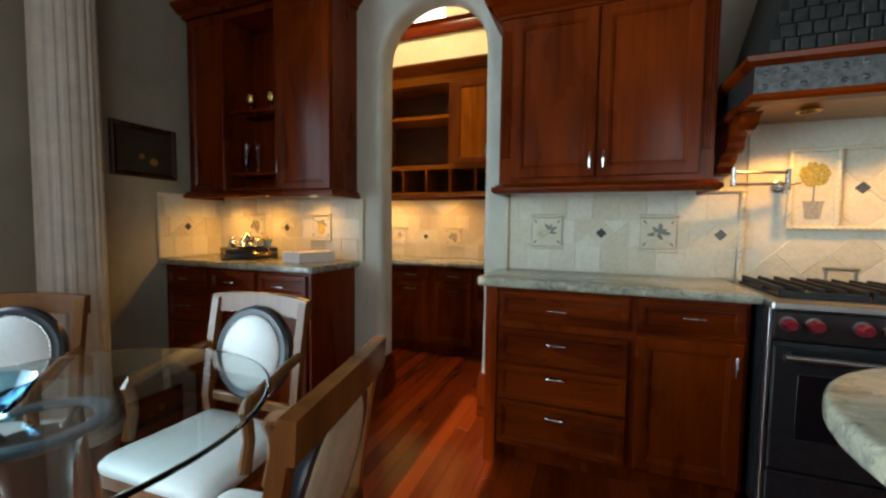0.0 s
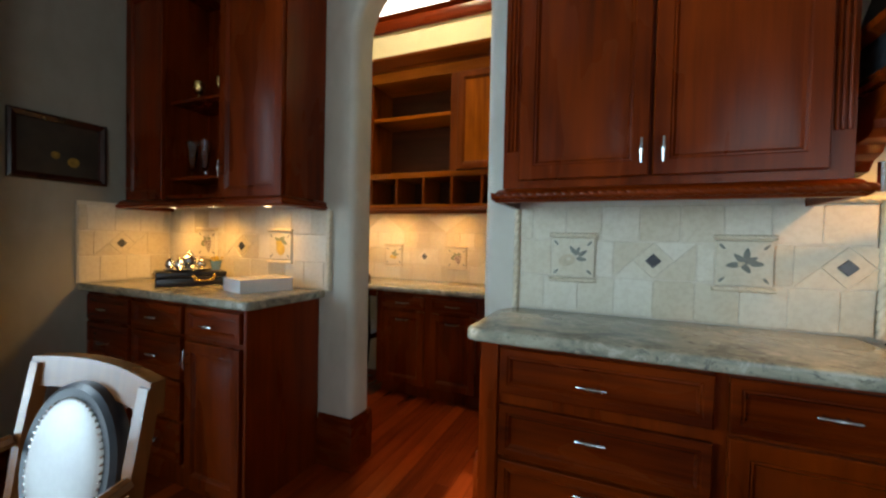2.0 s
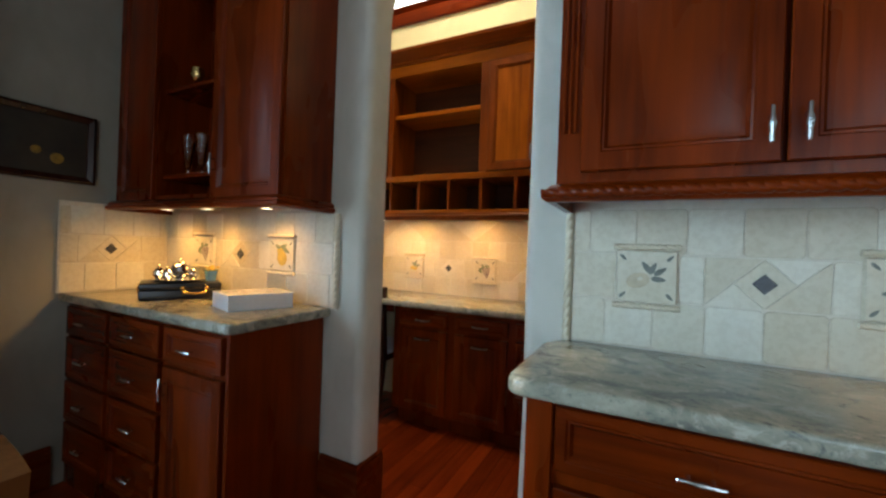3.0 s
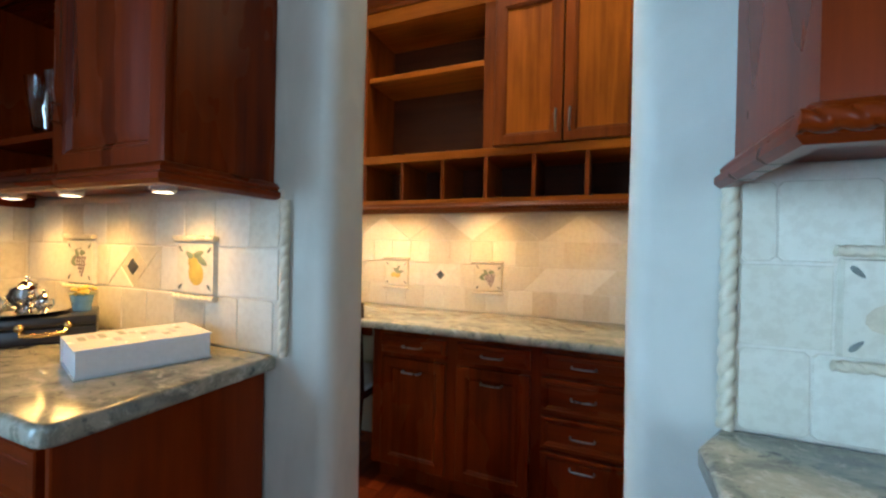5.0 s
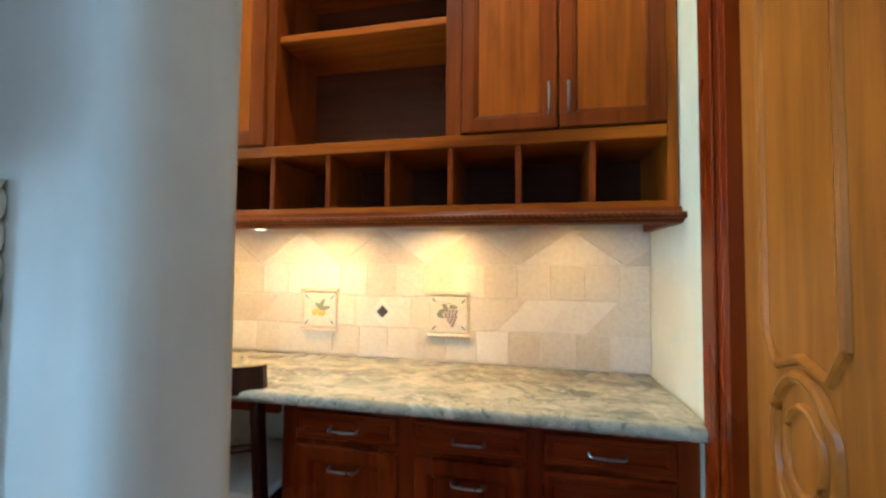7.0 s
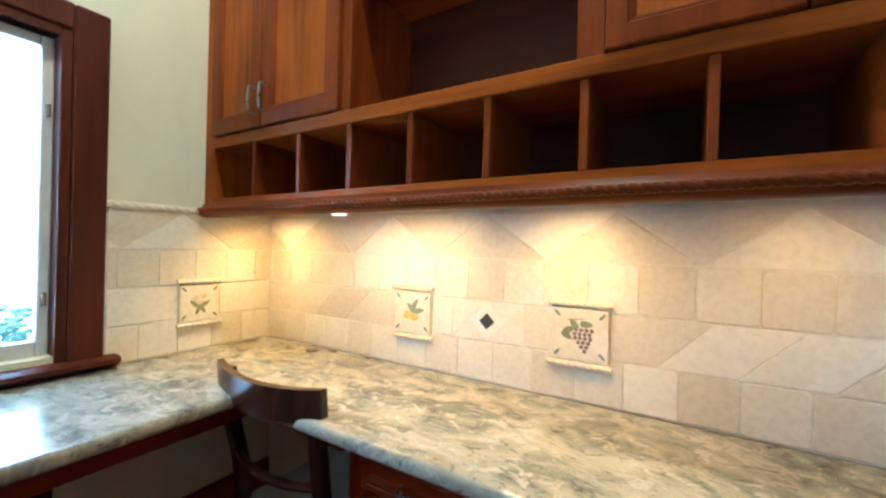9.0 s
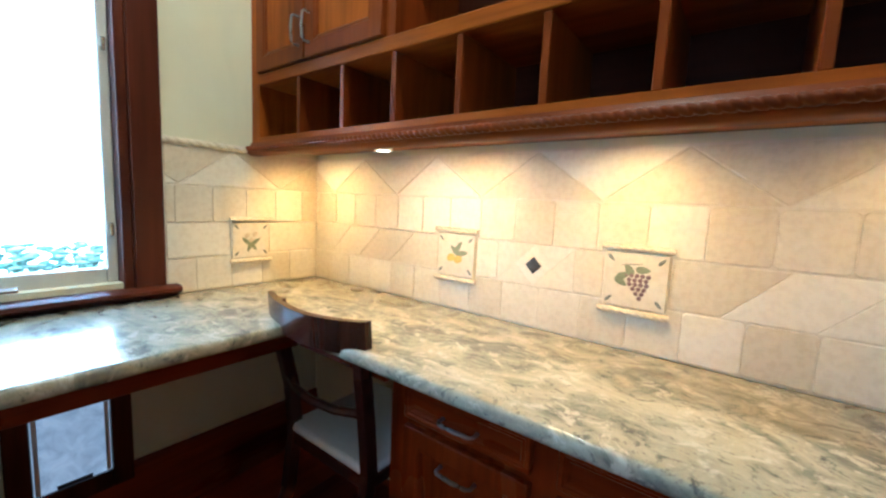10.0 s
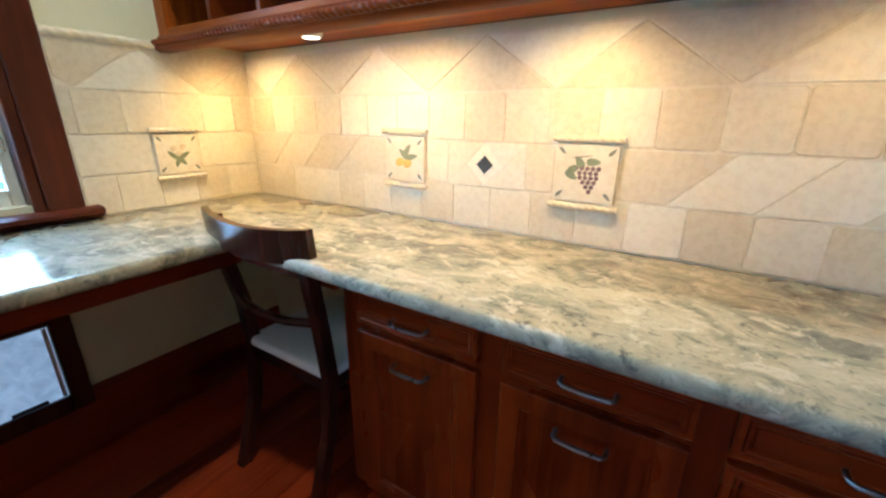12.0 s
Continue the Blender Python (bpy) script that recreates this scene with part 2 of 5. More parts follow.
def thing(name, x, y, z, label, category, group="", kind=""):
    ob = new(name)
    ob.location = (x, y, z)
    AT[ob] = Vector((x, y, z))
    ob.empty_display_size = 0.05
    return tagged(ob, label, category, group, kind)


def mesh_of(name, bm, material, centre):
    bm.normal_update()
    bmesh.ops.translate(bm, verts=bm.verts, vec=-centre)
    me = bpy.data.meshes.new(name)
    bm.to_mesh(me)
    bm.free()
    me.materials.append(material)
    return me


def smooth(me, angle=35):
    for p in me.polygons:
        p.use_smooth = len(p.vertices) <= 4 and p.area < (0.004 if len(p.vertices) == 3 else 0.1)
    me.set_sharp_from_angle(angle=radians(angle))


def part(name, bm, material, parent=None, label="", shade=True):
    """One mesh object out of a bmesh built in world metres, under parent."""
    lo = Vector([min(v.co[i] for v in bm.verts) for i in range(3)])
    hi = Vector([max(v.co[i] for v in bm.verts) for i in range(3)])
    c = (lo + hi) / 2
    c.z = lo.z if parent is None else c.z
    me = mesh_of(name, bm, material, c)
    if shade:
        smooth(me)
    ob = new(name, me)
    AT[ob] = c
    if parent is not None:
        ob.parent = parent
        ob.location = c - AT[parent]
    else:
        ob.location = c
    return tagged(ob, label)


def box(bm, x0, x1, y0, y1, z0, z1, bevel=0.0, seg=1):
    r = bmesh.ops.create_cube(bm, size=1, matrix=Matrix.Translation(((x0 + x1) / 2, (y0 + y1) / 2, (z0 + z1) / 2)) @ Matrix.Diagonal((x1 - x0, y1 - y0, z1 - z0, 1)))
    if bevel > 0:
        edges = list({e for v in r["verts"] for e in v.link_edges})
        bmesh.ops.bevel(bm, geom=edges, offset=bevel, segments=seg, profile=0.5, affect="EDGES")
    return bm


def boxm(*a, **k):
    return box(bmesh.new(), *a, **k)


def tube(bm, pts, r, n=8, caps=True):
    """A round bar along points; r: one radius or one for each point."""
    rings = []
    pts = [Vector(p) for p in pts]
    rs = r if isinstance(r, (list, tuple)) else [r] * len(pts)
    for i, p in enumerate(pts):
        d = (pts[min(i + 1, len(pts) - 1)] - pts[max(i - 1, 0)]).normalized()
        u = d.orthogonal().normalized() if abs(d.z) > 0.95 else d.cross(Vector((0, 0, 1))).normalized()
        w = d.cross(u)
        rings.append([bm.verts.new(p + rs[i] * (math.cos(a) * u + math.sin(a) * w)) for a in [2 * math.pi * k / n for k in range(n)]])
    for a, b in zip(rings, rings[1:]):
        for k in range(n):
            bm.faces.new((a[k], a[(k + 1) % n], b[(k + 1) % n], b[k]))
    if caps:
        bm.faces.new(rings[0][::-1])
        bm.faces.new(rings[-1])
    bmesh.ops.recalc_face_normals(bm, faces=bm.faces)
    return bm


def lathe(bm, x, y, prof, n=20):
    """A turned body round the upright at x, y; prof: (radius, height)."""
    rings = [[bm.verts.new((x + max(r, 1e-4) * math.cos(2 * math.pi * k / n), y + max(r, 1e-4) * math.sin(2 * math.pi * k / n), z)) for k in range(n)] for r, z in prof]
    for a, b in zip(rings, rings[1:]):
        for k in range(n):
            bm.faces.new((a[k], a[(k + 1) % n], b[(k + 1) % n], b[k]))
    bmesh.ops.remove_doubles(bm, verts=bm.verts, dist=2e-4)
    bmesh.ops.recalc_face_normals(bm, faces=bm.faces)
    return bm


def prism(bm, poly, axis, a, b, bevel=0.0):
    """A polygon in two axes, drawn out along the third from a to b."""
    def at(p, t):
        return {"x": (t, p[0], p[1]), "y": (p[0], t, p[1]), "z": (p[0], p[1], t)}[axis]
    va, vb = [bm.verts.new(at(p, a)) for p in poly], [bm.verts.new(at(p, b)) for p in poly]
    n = len(poly)
    fs = [bm.faces.new(va), bm.faces.new(vb)] + [bm.faces.new((va[i], va[(i + 1) % n], vb[(i + 1) % n], vb[i])) for i in range(n)]
    bmesh.ops.recalc_face_normals(bm, faces=fs)
    if bevel:
        bmesh.ops.bevel(bm, geom=list({e for f in fs for e in f.edges}), offset=bevel, segments=2, profile=0.5, affect="EDGES")
    return bm


def sweep(bm, path, prof):
    """A moulding: prof is (out, up) points; path is corner points (x, y, z) in a level run with out to its right."""
    rings = []
    for i, p in enumerate(path):
        p = Vector(p)
        d0 = (p - Vector(path[i - 1])).normalized() if i else None
        d1 = (Vector(path[i + 1]) - p).normalized() if i < len(path) - 1 else None
        n0 = Vector((d0.y, -d0.x, 0)) if d0 else None
        n1 = Vector((d1.y, -d1.x, 0)) if d1 else None
        if n0 is None or n1 is None:
            nrm = n0 or n1
        else:
            nrm = (n0 + n1) / (1 + n0.dot(n1))
        rings.append([bm.verts.new(p + nrm * o + Vector((0, 0, u))) for o, u in prof])
    k = len(prof)
    for a, b in zip(rings, rings[1:]):
        for i in range(k):
            bm.faces.new((a[i], a[(i + 1) % k], b[(i + 1) % k], b[i]))
    bm.faces.new(rings[0])
    bm.faces.new(rings[-1][::-1])
    bmesh.ops.recalc_face_normals(bm, faces=bm.faces)
    return bm


def rope_bar(bm, p0, p1, r, pitch=0.03, lobes=2, n=16):
    """A twisted rope moulding from p0 to p1."""
    p0, p1 = Vector(p0), Vector(p1)
    d = (p1 - p0).normalized()
    u = d.orthogonal().normalized()
    w = d.cross(u)
    L = (p1 - p0).length
    steps = max(6, int(L / pitch * 10))
    rings = []
    for s in range(steps + 1):
        t = L * s / steps
        ring = []
        for k in range(n):
            a = 2 * math.pi * k / n
            q = r * (0.56 + 0.46 * abs(math.sin(lobes / 2 * (a - math.pi * t / pitch))) ** 0.5)
            ring.append(bm.verts.new(p0 + d * t + q * (math.cos(a) * u + math.sin(a) * w)))
        rings.append(ring)
    for a, b in zip(rings, rings[1:]):
        for k in range(n):
            bm.faces.new((a[k], a[(k + 1) % n], b[(k + 1) % n], b[k]))
    bm.faces.new(rings[0][::-1])
    bm.faces.new(rings[-1])
    bmesh.ops.recalc_face_normals(bm, faces=bm.faces)
    return bm


def ball(bm, x, y, z, rx, ry=None, rz=None, u=12, v=8):
    ry, rz = ry or rx, rz or rx
    bmesh.ops.create_uvsphere(bm, u_segments=u, v_segments=v, radius=1, matrix=Matrix.Translation((x, y, z)) @ Matrix.Diagonal((rx, ry, rz, 1)))
    return bm


def structure(name, bm, material, label="", shade=True):
    ob = part(name, bm, material, None, label, shade)
    return tagged(ob, kind="structure")

# ---------------------------------------------------------------- the shell
KW, KT = 2.6, 2.775          # kitchen side and office side of the arch wall
ARCH_L, ARCH_R, SPRING, TOP = -1.032, -0.325, 2.27, 3.35
OX0, OX1, OY1, OTOP = -2.50, -0.19, 4.033, 4.0
CZ, OZ = 0.945, 0.87        # worktop heights: kitchen, office
LX = -2.50                  # kitchen's left wall


def arch_wall():
    """The plaster wall with the arched opening and soft rounded arrises."""
    bm = bmesh.new()
    r = 0.045
    cx, rad = (ARCH_L + ARCH_R) / 2, (ARCH_R - ARCH_L) / 2
    path = [(ARCH_L, z, -1, 0) for z in (0.0, 0.3, 0.7, 1.1, 1.5, 1.9)]
    for k in range(25):
        a = math.pi - math.pi * k / 24
        path.append((cx + rad * math.cos(a), SPRING + rad * math.sin(a), math.cos(a), math.sin(a)))
    path += [(ARCH_R, z, 1, 0) for z in (1.9, 1.5, 1.1, 0.7, 0.3, 0.0)]
    rings = []
    for i, (x, z, nx, nz) in enumerate(path):
        wob = 0.006 * noise.noise(Vector((x * 3, z * 2.3, 1.7)))
        ring = []
        for k in range(7):
            a = math.pi / 2 * k / 6
            o = r * (1 - math.sin(a)) + wob
            ring.append((x + nx * o, KW + r * (1 - math.cos(a)), z + nz * o))
        for k in range(7):
            a = math.pi / 2 * (1 - k / 6)
            o = r * (1 - math.sin(a)) + wob
            ring.append((x + nx * o, KT - r * (1 - math.cos(a)), z + nz * o))
        rings.append([bm.verts.new(p) for p in ring])
    for a, b in zip(rings, rings[1:]):
        for k in range(13):
            bm.faces.new((a[k], b[k], b[k + 1], a[k + 1]))
    east, west = 4.2, LX - 0.15
    first, final = 6, len(path) - 7
    for side, y in ((0, KW), (13, KT)):
        t = TOP if side == 0 else OTOP
        def v(p):
            return bm.verts.new(p)
        for i in range(len(path) - 1):
            p, q = rings[i][side].co, rings[i + 1][side].co
            if i < first:
                bm.faces.new([v(p), v(q), v((west, y, path[i + 1][1])), v((west, y, path[i][1]))])
            elif i >= final:
                bm.faces.new([v(p), v(q), v((east, y, path[i + 1][1])), v((east, y, path[i][1]))])
            else:
                bm.faces.new([v(p), v(q), v((q.x, y, t)), v((p.x, y, t))])
        for i, xs in ((first, west), (final, east)):
            p = rings[i][side].co
            bm.faces.new([v(p), v((xs, y, path[i][1])), v((xs, y, t)), v((p.x, y, t))])
    bmesh.ops.remove_doubles(bm, verts=bm.verts, dist=1e-4)
    bmesh.ops.recalc_face_normals(bm, faces=bm.faces)
    return structure("wall_north", bm, PLASTER, "hand-trowelled cream plaster wall with an arched opening")


arch_wall()


def wall_with_hole(name, axis, a, b, u0, u1, z0, z1, holes, material, label):
    """A thick wall between a and b on axis, from u0 to u1, with rectangular holes (u0, u1, z0, z1) side by side."""
    bm = bmesh.new()
    def blk(p, q, r, s):
        if q - p > 1e-4 and s - r > 1e-4:
            if axis == "x":
                box(bm, a, b, p, q, r, s)
            else:
                box(bm, p, q, a, b, r, s)
    at = u0
    for h0, h1, hz0, hz1 in holes:
        blk(at, h0, z0, z1)
        blk(h0, h1, z0, hz0)
        blk(h0, h1, hz1, z1)
        at = h1
    blk(at, u1, z0, z1)
    return structure(name, bm, material, label, False)


wall_with_hole("wall_west", "x", LX - 0.15, LX, -2.85, 2.6, 0, TOP, [(-1.8, 0.75, 0.25, 2.5)], SHADED_PLASTER, "kitchen plaster wall with a wide window, its shade in the colour")
wall_with_hole("wall_south", "y", -2.85, -2.7, LX, 4.2, 0, TOP, [(1.35, 3.65, 0.9, 2.4)], TAUPE, "unseen taupe kitchen wall with a window, dark to hold down bounce")
structure("wall_east", boxm(4.2, 4.35, -2.85, KT, 0, TOP), TAUPE, "unseen plain taupe closing wall, dark to hold down bounce")
bm = bmesh.new()
# four slabs leave an added slot that shapes the sun streak on the floor
for q in ((LX - 0.15, 4.35, -2.85, -0.75), (LX - 0.15, 4.35, 0.50, KW), (LX - 0.15, -0.68, -0.75, 0.50), (-0.30, 4.35, -0.75, 0.50)):
    box(bm, *q, TOP, TOP + 0.12)
structure("ceiling", bm, TAUPE, "unseen dark taupe kitchen ceiling with a slot added for the sunbeam", False)
wall_with_hole("office_wall_north", "y", OY1, OY1 + 0.15, OX0 - 0.15, OX1 + 0.15, 0, OTOP, [(-2.2, -1.13, 3.25, 3.8)], OFFICE_WALL, "pale green-yellow office wall with a high transom window")
wall_with_hole("office_wall_west", "x", OX0 - 0.15, OX0, KT, OY1, 0, OTOP, [(2.86, 3.235, 0.935, 1.985)], OFFICE_WALL, "pale green-yellow office wall with a casement window")
wall_with_hole("office_wall_east", "x", OX1, OX1 + 0.15, KT, OY1, 0, OTOP, [(2.89, 3.385, 0, 2.05)], OFFICE_WALL, "pale office wall beside a panelled door")
structure("office_ceiling", boxm(OX0 - 0.15, OX1 + 0.15, KT, OY1 + 0.15, OTOP, OTOP + 0.12), CEIL, "pale painted office ceiling")
# plain block that closes the place behind the office door
structure("closet_wall", boxm(OX1 + 0.6, OX1 + 0.7, KT, OY1, 0, 2.5), OFFICE_WALL, "plain wall behind the office door")
structure("ground", boxm(-60, 60, -60, 60, -0.45, -0.35), PAVING, "sunlit paving outside the windows")
structure("subfloor", boxm(LX - 0.15, 4.35, -2.85, OY1 + 0.15, -0.12, -0.012), SHADE, "dark boards under the floor")

# a bright backdrop beyond the office window, with a low hedge and rail
bm = boxm(-7.2, -7.15, -2.0, 9.0, -0.4, 6.0)
structure("backdrop", bm, OUTSIDE, "overexposed bright sky outside the window")
bm = bmesh.new()
random.seed(4)
for i in range(1500):
    q = (-4.9 + random.uniform(-0.2, 0.2), random.uniform(2.2, 4.4), random.uniform(-0.3, 0.82))
    bmesh.ops.create_icosphere(bm, subdivisions=1, radius=random.uniform(0.02, 0.045), matrix=Matrix.Translation(q) @ Matrix.Diagonal((1, 1.3, 0.7, 1)))
hedge = part("hedge", bm, WASHED_FOLIAGE)
tagged(hedge, "low clipped green hedge outside the window", "hedge", kind="stuff")
bm = boxm(-4.5, -4.4, 1.4, 6.0, -0.35, 0.5, 0.01)
structure("garden_wall", bm, STONECOL, "pale low garden wall outside the window")

# transom pane: a glowing sheet put in for the bright sky
bm = boxm(-2.2, -1.13, OY1 + 0.10, OY1 + 0.11, 3.25, 3.8)
w1 = structure("window_transom", bm, glow("transom_sky", (1.0, 0.98, 0.93), 3.0), "bright transom window high on the wall")

# baseboards
def baseboard(path, h=0.19, t=0.018):
    return sweep(bmesh.new(), path, [(0, 0), (t, 0), (t, h - 0.035), (t * 0.6, h - 0.02), (t * 0.7, h - 0.01), (t * 0.35, h), (0, h)])


structure("baseboard", baseboard([(ARCH_L - 0.0, KT + 0.0, 0), (ARCH_L, KW, 0), (-1.238, KW, 0)][::-1], 0.275), WOOD["x"], "dark cherry baseboard round the arch jamb")
structure("baseboard", baseboard([(LX, 2.09, 0), (LX, 1.74, 0)][::-1], 0.2), WOOD["y"], "dark cherry baseboard")
structure("baseboard", baseboard([(ARCH_R, KT, 0), (ARCH_R, KW, 0), (-0.198, KW, 0)], 0.275), WOOD["x"], "dark cherry baseboard round the arch jamb")
structure("baseboard", baseboard([(OX0, OY1, 0), (OX0, KT, 0)][::-1], 0.26), WOOD["y"], "dark cherry baseboard under the desk")
# wooden band high in the office
structure("trim", sweep(bmesh.new(), [(OX0, OY1, 3.1), (OX1, OY1, 3.1)], [(0, 0), (0.03, 0), (0.045, 0.03), (0.04, 0.09), (0.075, 0.12), (0, 0.13)]), WOOD["x"], "cherry wood moulding under the transom")

# ---------------------------------------------------------------- cabinets


def panel_door(parent, x0, x1, z0, z1, y, handle=None, stile=0.062, name="door", glazed=False, raised=True, tone=None):
    """A framed door or drawer front in the plane y, facing -y. handle: (x, z, 'v' or 'h', length, style)."""
    tone = tone or WOOD
    rim = AMBER if tone is HONEY else tone
    bm = bmesh.new()
    t = 0.02
    g = 0.002
    x0, x1, z0, z1 = x0 + g, x1 - g, z0 + g, z1 - g
    s = min(stile, (z1 - z0) * 0.3)
    # frame of four mitred members with a sloped inner moulding
    outer = [(x0, z0), (x1, z0), (x1, z1), (x0, z1)]
    def ring(off, yy):
        return [bm.verts.new((x, yy, z)) for x, z in ((x0 + off, z0 + off), (x1 - off, z0 + off), (x1 - off, z1 - off), (x0 + off, z1 - off))]
    levels = [(0.0, y), (0.0, y - t + 0.003), (0.003, y - t), (s - 0.016, y - t), (s - 0.012, y - t + 0.004), (s - 0.007, y - t + 0.003), (s, y - t + 0.011)]
    rings = [ring(*q) for q in levels]
    for a, b in zip(rings, rings[1:]):
        for i in range(4):
            bm.faces.new((a[i], a[(i + 1) % 4], b[(i + 1) % 4], b[i]))
    bmesh.ops.recalc_face_normals(bm, faces=bm.faces)
    horizontal = (x1 - x0) > 1.6 * (z1 - z0)
    door = part(name, bm, rim["x" if horizontal else "z"], parent)
    bm = bmesh.new()
    i0 = s - 0.002
    if glazed:
        box(bm, x0 + i0, x1 - i0, y - 0.008, y - 0.005, z0 + i0, z1 - i0)
        p = part("pane", bm, GLASS, door)
        p.visible_shadow = False
    else:
        e = 0.03 if raised else 0.0
        lv = [(i0, y - 0.009), (i0 + 0.004, y - 0.009)] + ([(i0 + e, y - 0.0155)] if raised and (z1 - z0) > 0.2 else [])
        rings = [ring(*q) for q in lv]
        for a, b in zip(rings, rings[1:]):
            for i in range(4):
                bm.faces.new((a[i], a[(i + 1) % 4], b[(i + 1) % 4], b[i]))
        bm.faces.new(rings[-1])
        bmesh.ops.recalc_face_normals(bm, faces=bm.faces)
        part("panel", bm, tone["x" if horizontal else "z"], door)
    if handle:
        hx, hz, way, ln, style = handle
        pull(door, hx, y - t, hz, way, ln, style)
    return door


def pull(parent, x, y, z, way, ln=0.1, style="bow"):
    """A cabinet pull standing proud of the plane y."""
    bm = bmesh.new()
    d = Vector((0, 0, 1)) if way == "v" else Vector((1, 0, 0))
    c = Vector((x, y, z))
    h = ln / 2
    o = Vector((0, -1, 0))
    if style == "bow":
        pts = [c - d * h, c - d * h + o * 0.02, c - d * h * 0.86 + o * 0.028, c + o * 0.031, c + d * h * 0.86 + o * 0.028, c + d * h + o * 0.02, c + d * h]
        tube(bm, pts, [0.0048, 0.0042, 0.0045, 0.005, 0.0045, 0.0042, 0.0048], 8)
        m = PEWTER
    else:
        pts = [c - d * h * 0.55 + o * 0.024, c - d * h + o * 0.024, c - d * h * 0.9 + o * 0.024, c - d * h * 0.4 + o * 0.025, c + o * 0.026, c + d * h * 0.4 + o * 0.025, c + d * h * 0.9 + o * 0.024, c + d * h + o * 0.024]
        tube(bm, pts[1:], [0.0025, 0.005, 0.0042, 0.0078, 0.0042, 0.005, 0.0025], 8)
        for s in (-0.5, 0.5):
            tube(bm, [c + d * h * s, c + d * h * s + o * 0.024], 0.0042, 8)
        m = NICKEL
    return part("handle", bm, m, parent, "slim metal pull")


CROWN = [(0, 0), (0.012, 0), (0.018, 0.012), (0.014, 0.022), (0.03, 0.03), (0.05, 0.055), (0.075, 0.07), (0.08, 0.09), (0.0, 0.09)]
LIGHT_RAIL = [(0, 0), (0.02, 0), (0.03, 0.008), (0.03, 0.02), (0.02, 0.026), (0.022, 0.034), (0.012, 0.045), (0, 0.05)]


def granite_top(name, poly, z, t, label, bevel=0.012):
    bm = prism(bmesh.new(), poly, "z", z - t, z, 0)
    edges = [e for e in bm.edges if abs(e.verts[0].co.z - e.verts[1].co.z) < 1e-5]
    bmesh.ops.bevel(bm, geom=edges, offset=bevel, segments=4, profile=0.5, affect="EDGES")
    ob = part(name, bm, GRANITE)
    return tagged(ob, label, "worktop")


def rounded(poly, radii, n=6):
    """Corners of a polygon rounded off; radii one each."""
    out = []
    k = len(poly)
    for i, p in enumerate(poly):
        r = radii[i]
        if r <= 0:
            out.append(p)
            continue
        p, a, b = Vector(p), Vector(poly[i - 1]), Vector(poly[(i + 1) % k])
        u, v = (a - p).normalized(), (b - p).normalized()
        p0, p1 = p + u * r, p + v * r
        for j in range(n + 1):
            t = j / n
            out.append(tuple((1 - t) ** 2 * p0 + 2 * t * (1 - t) * p + t * t * p1))
    return out


# --- kitchen base cabinet beside the range
B = 2.6
rb = thing("base_cabinet", 0.4, 2.35, 0, "dark cherry base cabinet with four drawers and one door", "cabinet")
bm = bmesh.new()
box(bm, -0.185, 0.915, 2.165, 2.575, 0.10, CZ - 0.04)
box(bm, -0.185, 0.915, 2.23, 2.575, 0.0, 0.10)
part("body", bm, WOOD["z"], rb)
bm = bmesh.new()
box(bm, -0.187, -0.125, 2.150, 2.166, 0.0, CZ - 0.042, 0.003)
part("pilaster", bm, WOOD["z"], rb)
for i, (z0, z1) in enumerate([(0.735, 0.885), (0.53, 0.70), (0.345, 0.52), (0.115, 0.335)]):
    panel_door(rb, -0.12, 0.47, z0, z1, 2.164, (0.162, (0.80, 0.64, 0.477, 0.285)[i], "h", 0.085, "nickel"), 0.04, "drawer_front")
panel_door(rb, 0.50, 0.90, 0.735, 0.885, 2.164, (0.711, 0.82, "h", 0.085, "nickel"), 0.04, "drawer_front")
panel_door(rb, 0.50, 0.90, 0.115, 0.725, 2.164, (0.865, 0.635, "v", 0.09, "nickel"))
granite_top("worktop", rounded([(-0.228, 2.098), (0.930, 2.098), (0.930, 2.592), (-0.18, 2.592), (-0.228, 2.5)], [0.05, 0, 0, 0, 0]), CZ, 0.042, "polished grey-cream granite worktop beside the range")

# --- kitchen wall cabinet
UB = 1.405
ru = thing("wall_cabinet", 0.33, 2.45, UB, "tall dark cherry wall cabinet with two panelled doors", "cabinet")
bm = bmesh.new()
box(bm, -0.165, 0.79, 2.30, 2.596, UB, 2.255)
part("body", bm, WOOD["z"], ru)
panel_door(ru, -0.105, 0.303, UB + 0.035, 2.235, 2.30, (0.278, 1.515, "v", 0.08, "nickel"))
panel_door(ru, 0.309, 0.735, UB + 0.035, 2.235, 2.30, (0.338, 1.515, "v", 0.08, "nickel"))
for x0 in (-0.16, 0.738):
    bm = bmesh.new()
    for k in range(3):
        box(bm, x0 + 0.006 + k * 0.014, x0 + 0.016 + k * 0.014, 2.293, 2.301, UB + 0.14, 2.19, 0.003)
    part("fluting", bm, WOOD["z"], ru)
run = [(-0.165, 2.596, UB - 0.04), (-0.165, 2.30, UB - 0.04), (0.79, 2.30, UB - 0.04), (0.79, 2.596, UB - 0.04)]
part("light_rail", sweep(bmesh.new(), run, LIGHT_RAIL), WOOD["x"], ru)
bm = bmesh.new()
rope_bar(bm, (-0.196, 2.266, UB - 0.019), (0.822, 2.266, UB - 0.019), 0.0135, 0.028)
part("rope_moulding", bm, WOOD["x"], ru, "carved cherry rope moulding")
run = [(x, y, 2.245) for x, y, z in run]
part("crown", sweep(bmesh.new(), run, CROWN), WOOD["x"], ru)
bm = boxm(-0.14, 0.765, 2.33, 2.596, 2.325, 3.05)
part("upper_box", bm, WOOD["z"], ru)
panel_door(ru, -0.11, 0.293, 2.37, 3.0, 2.33)
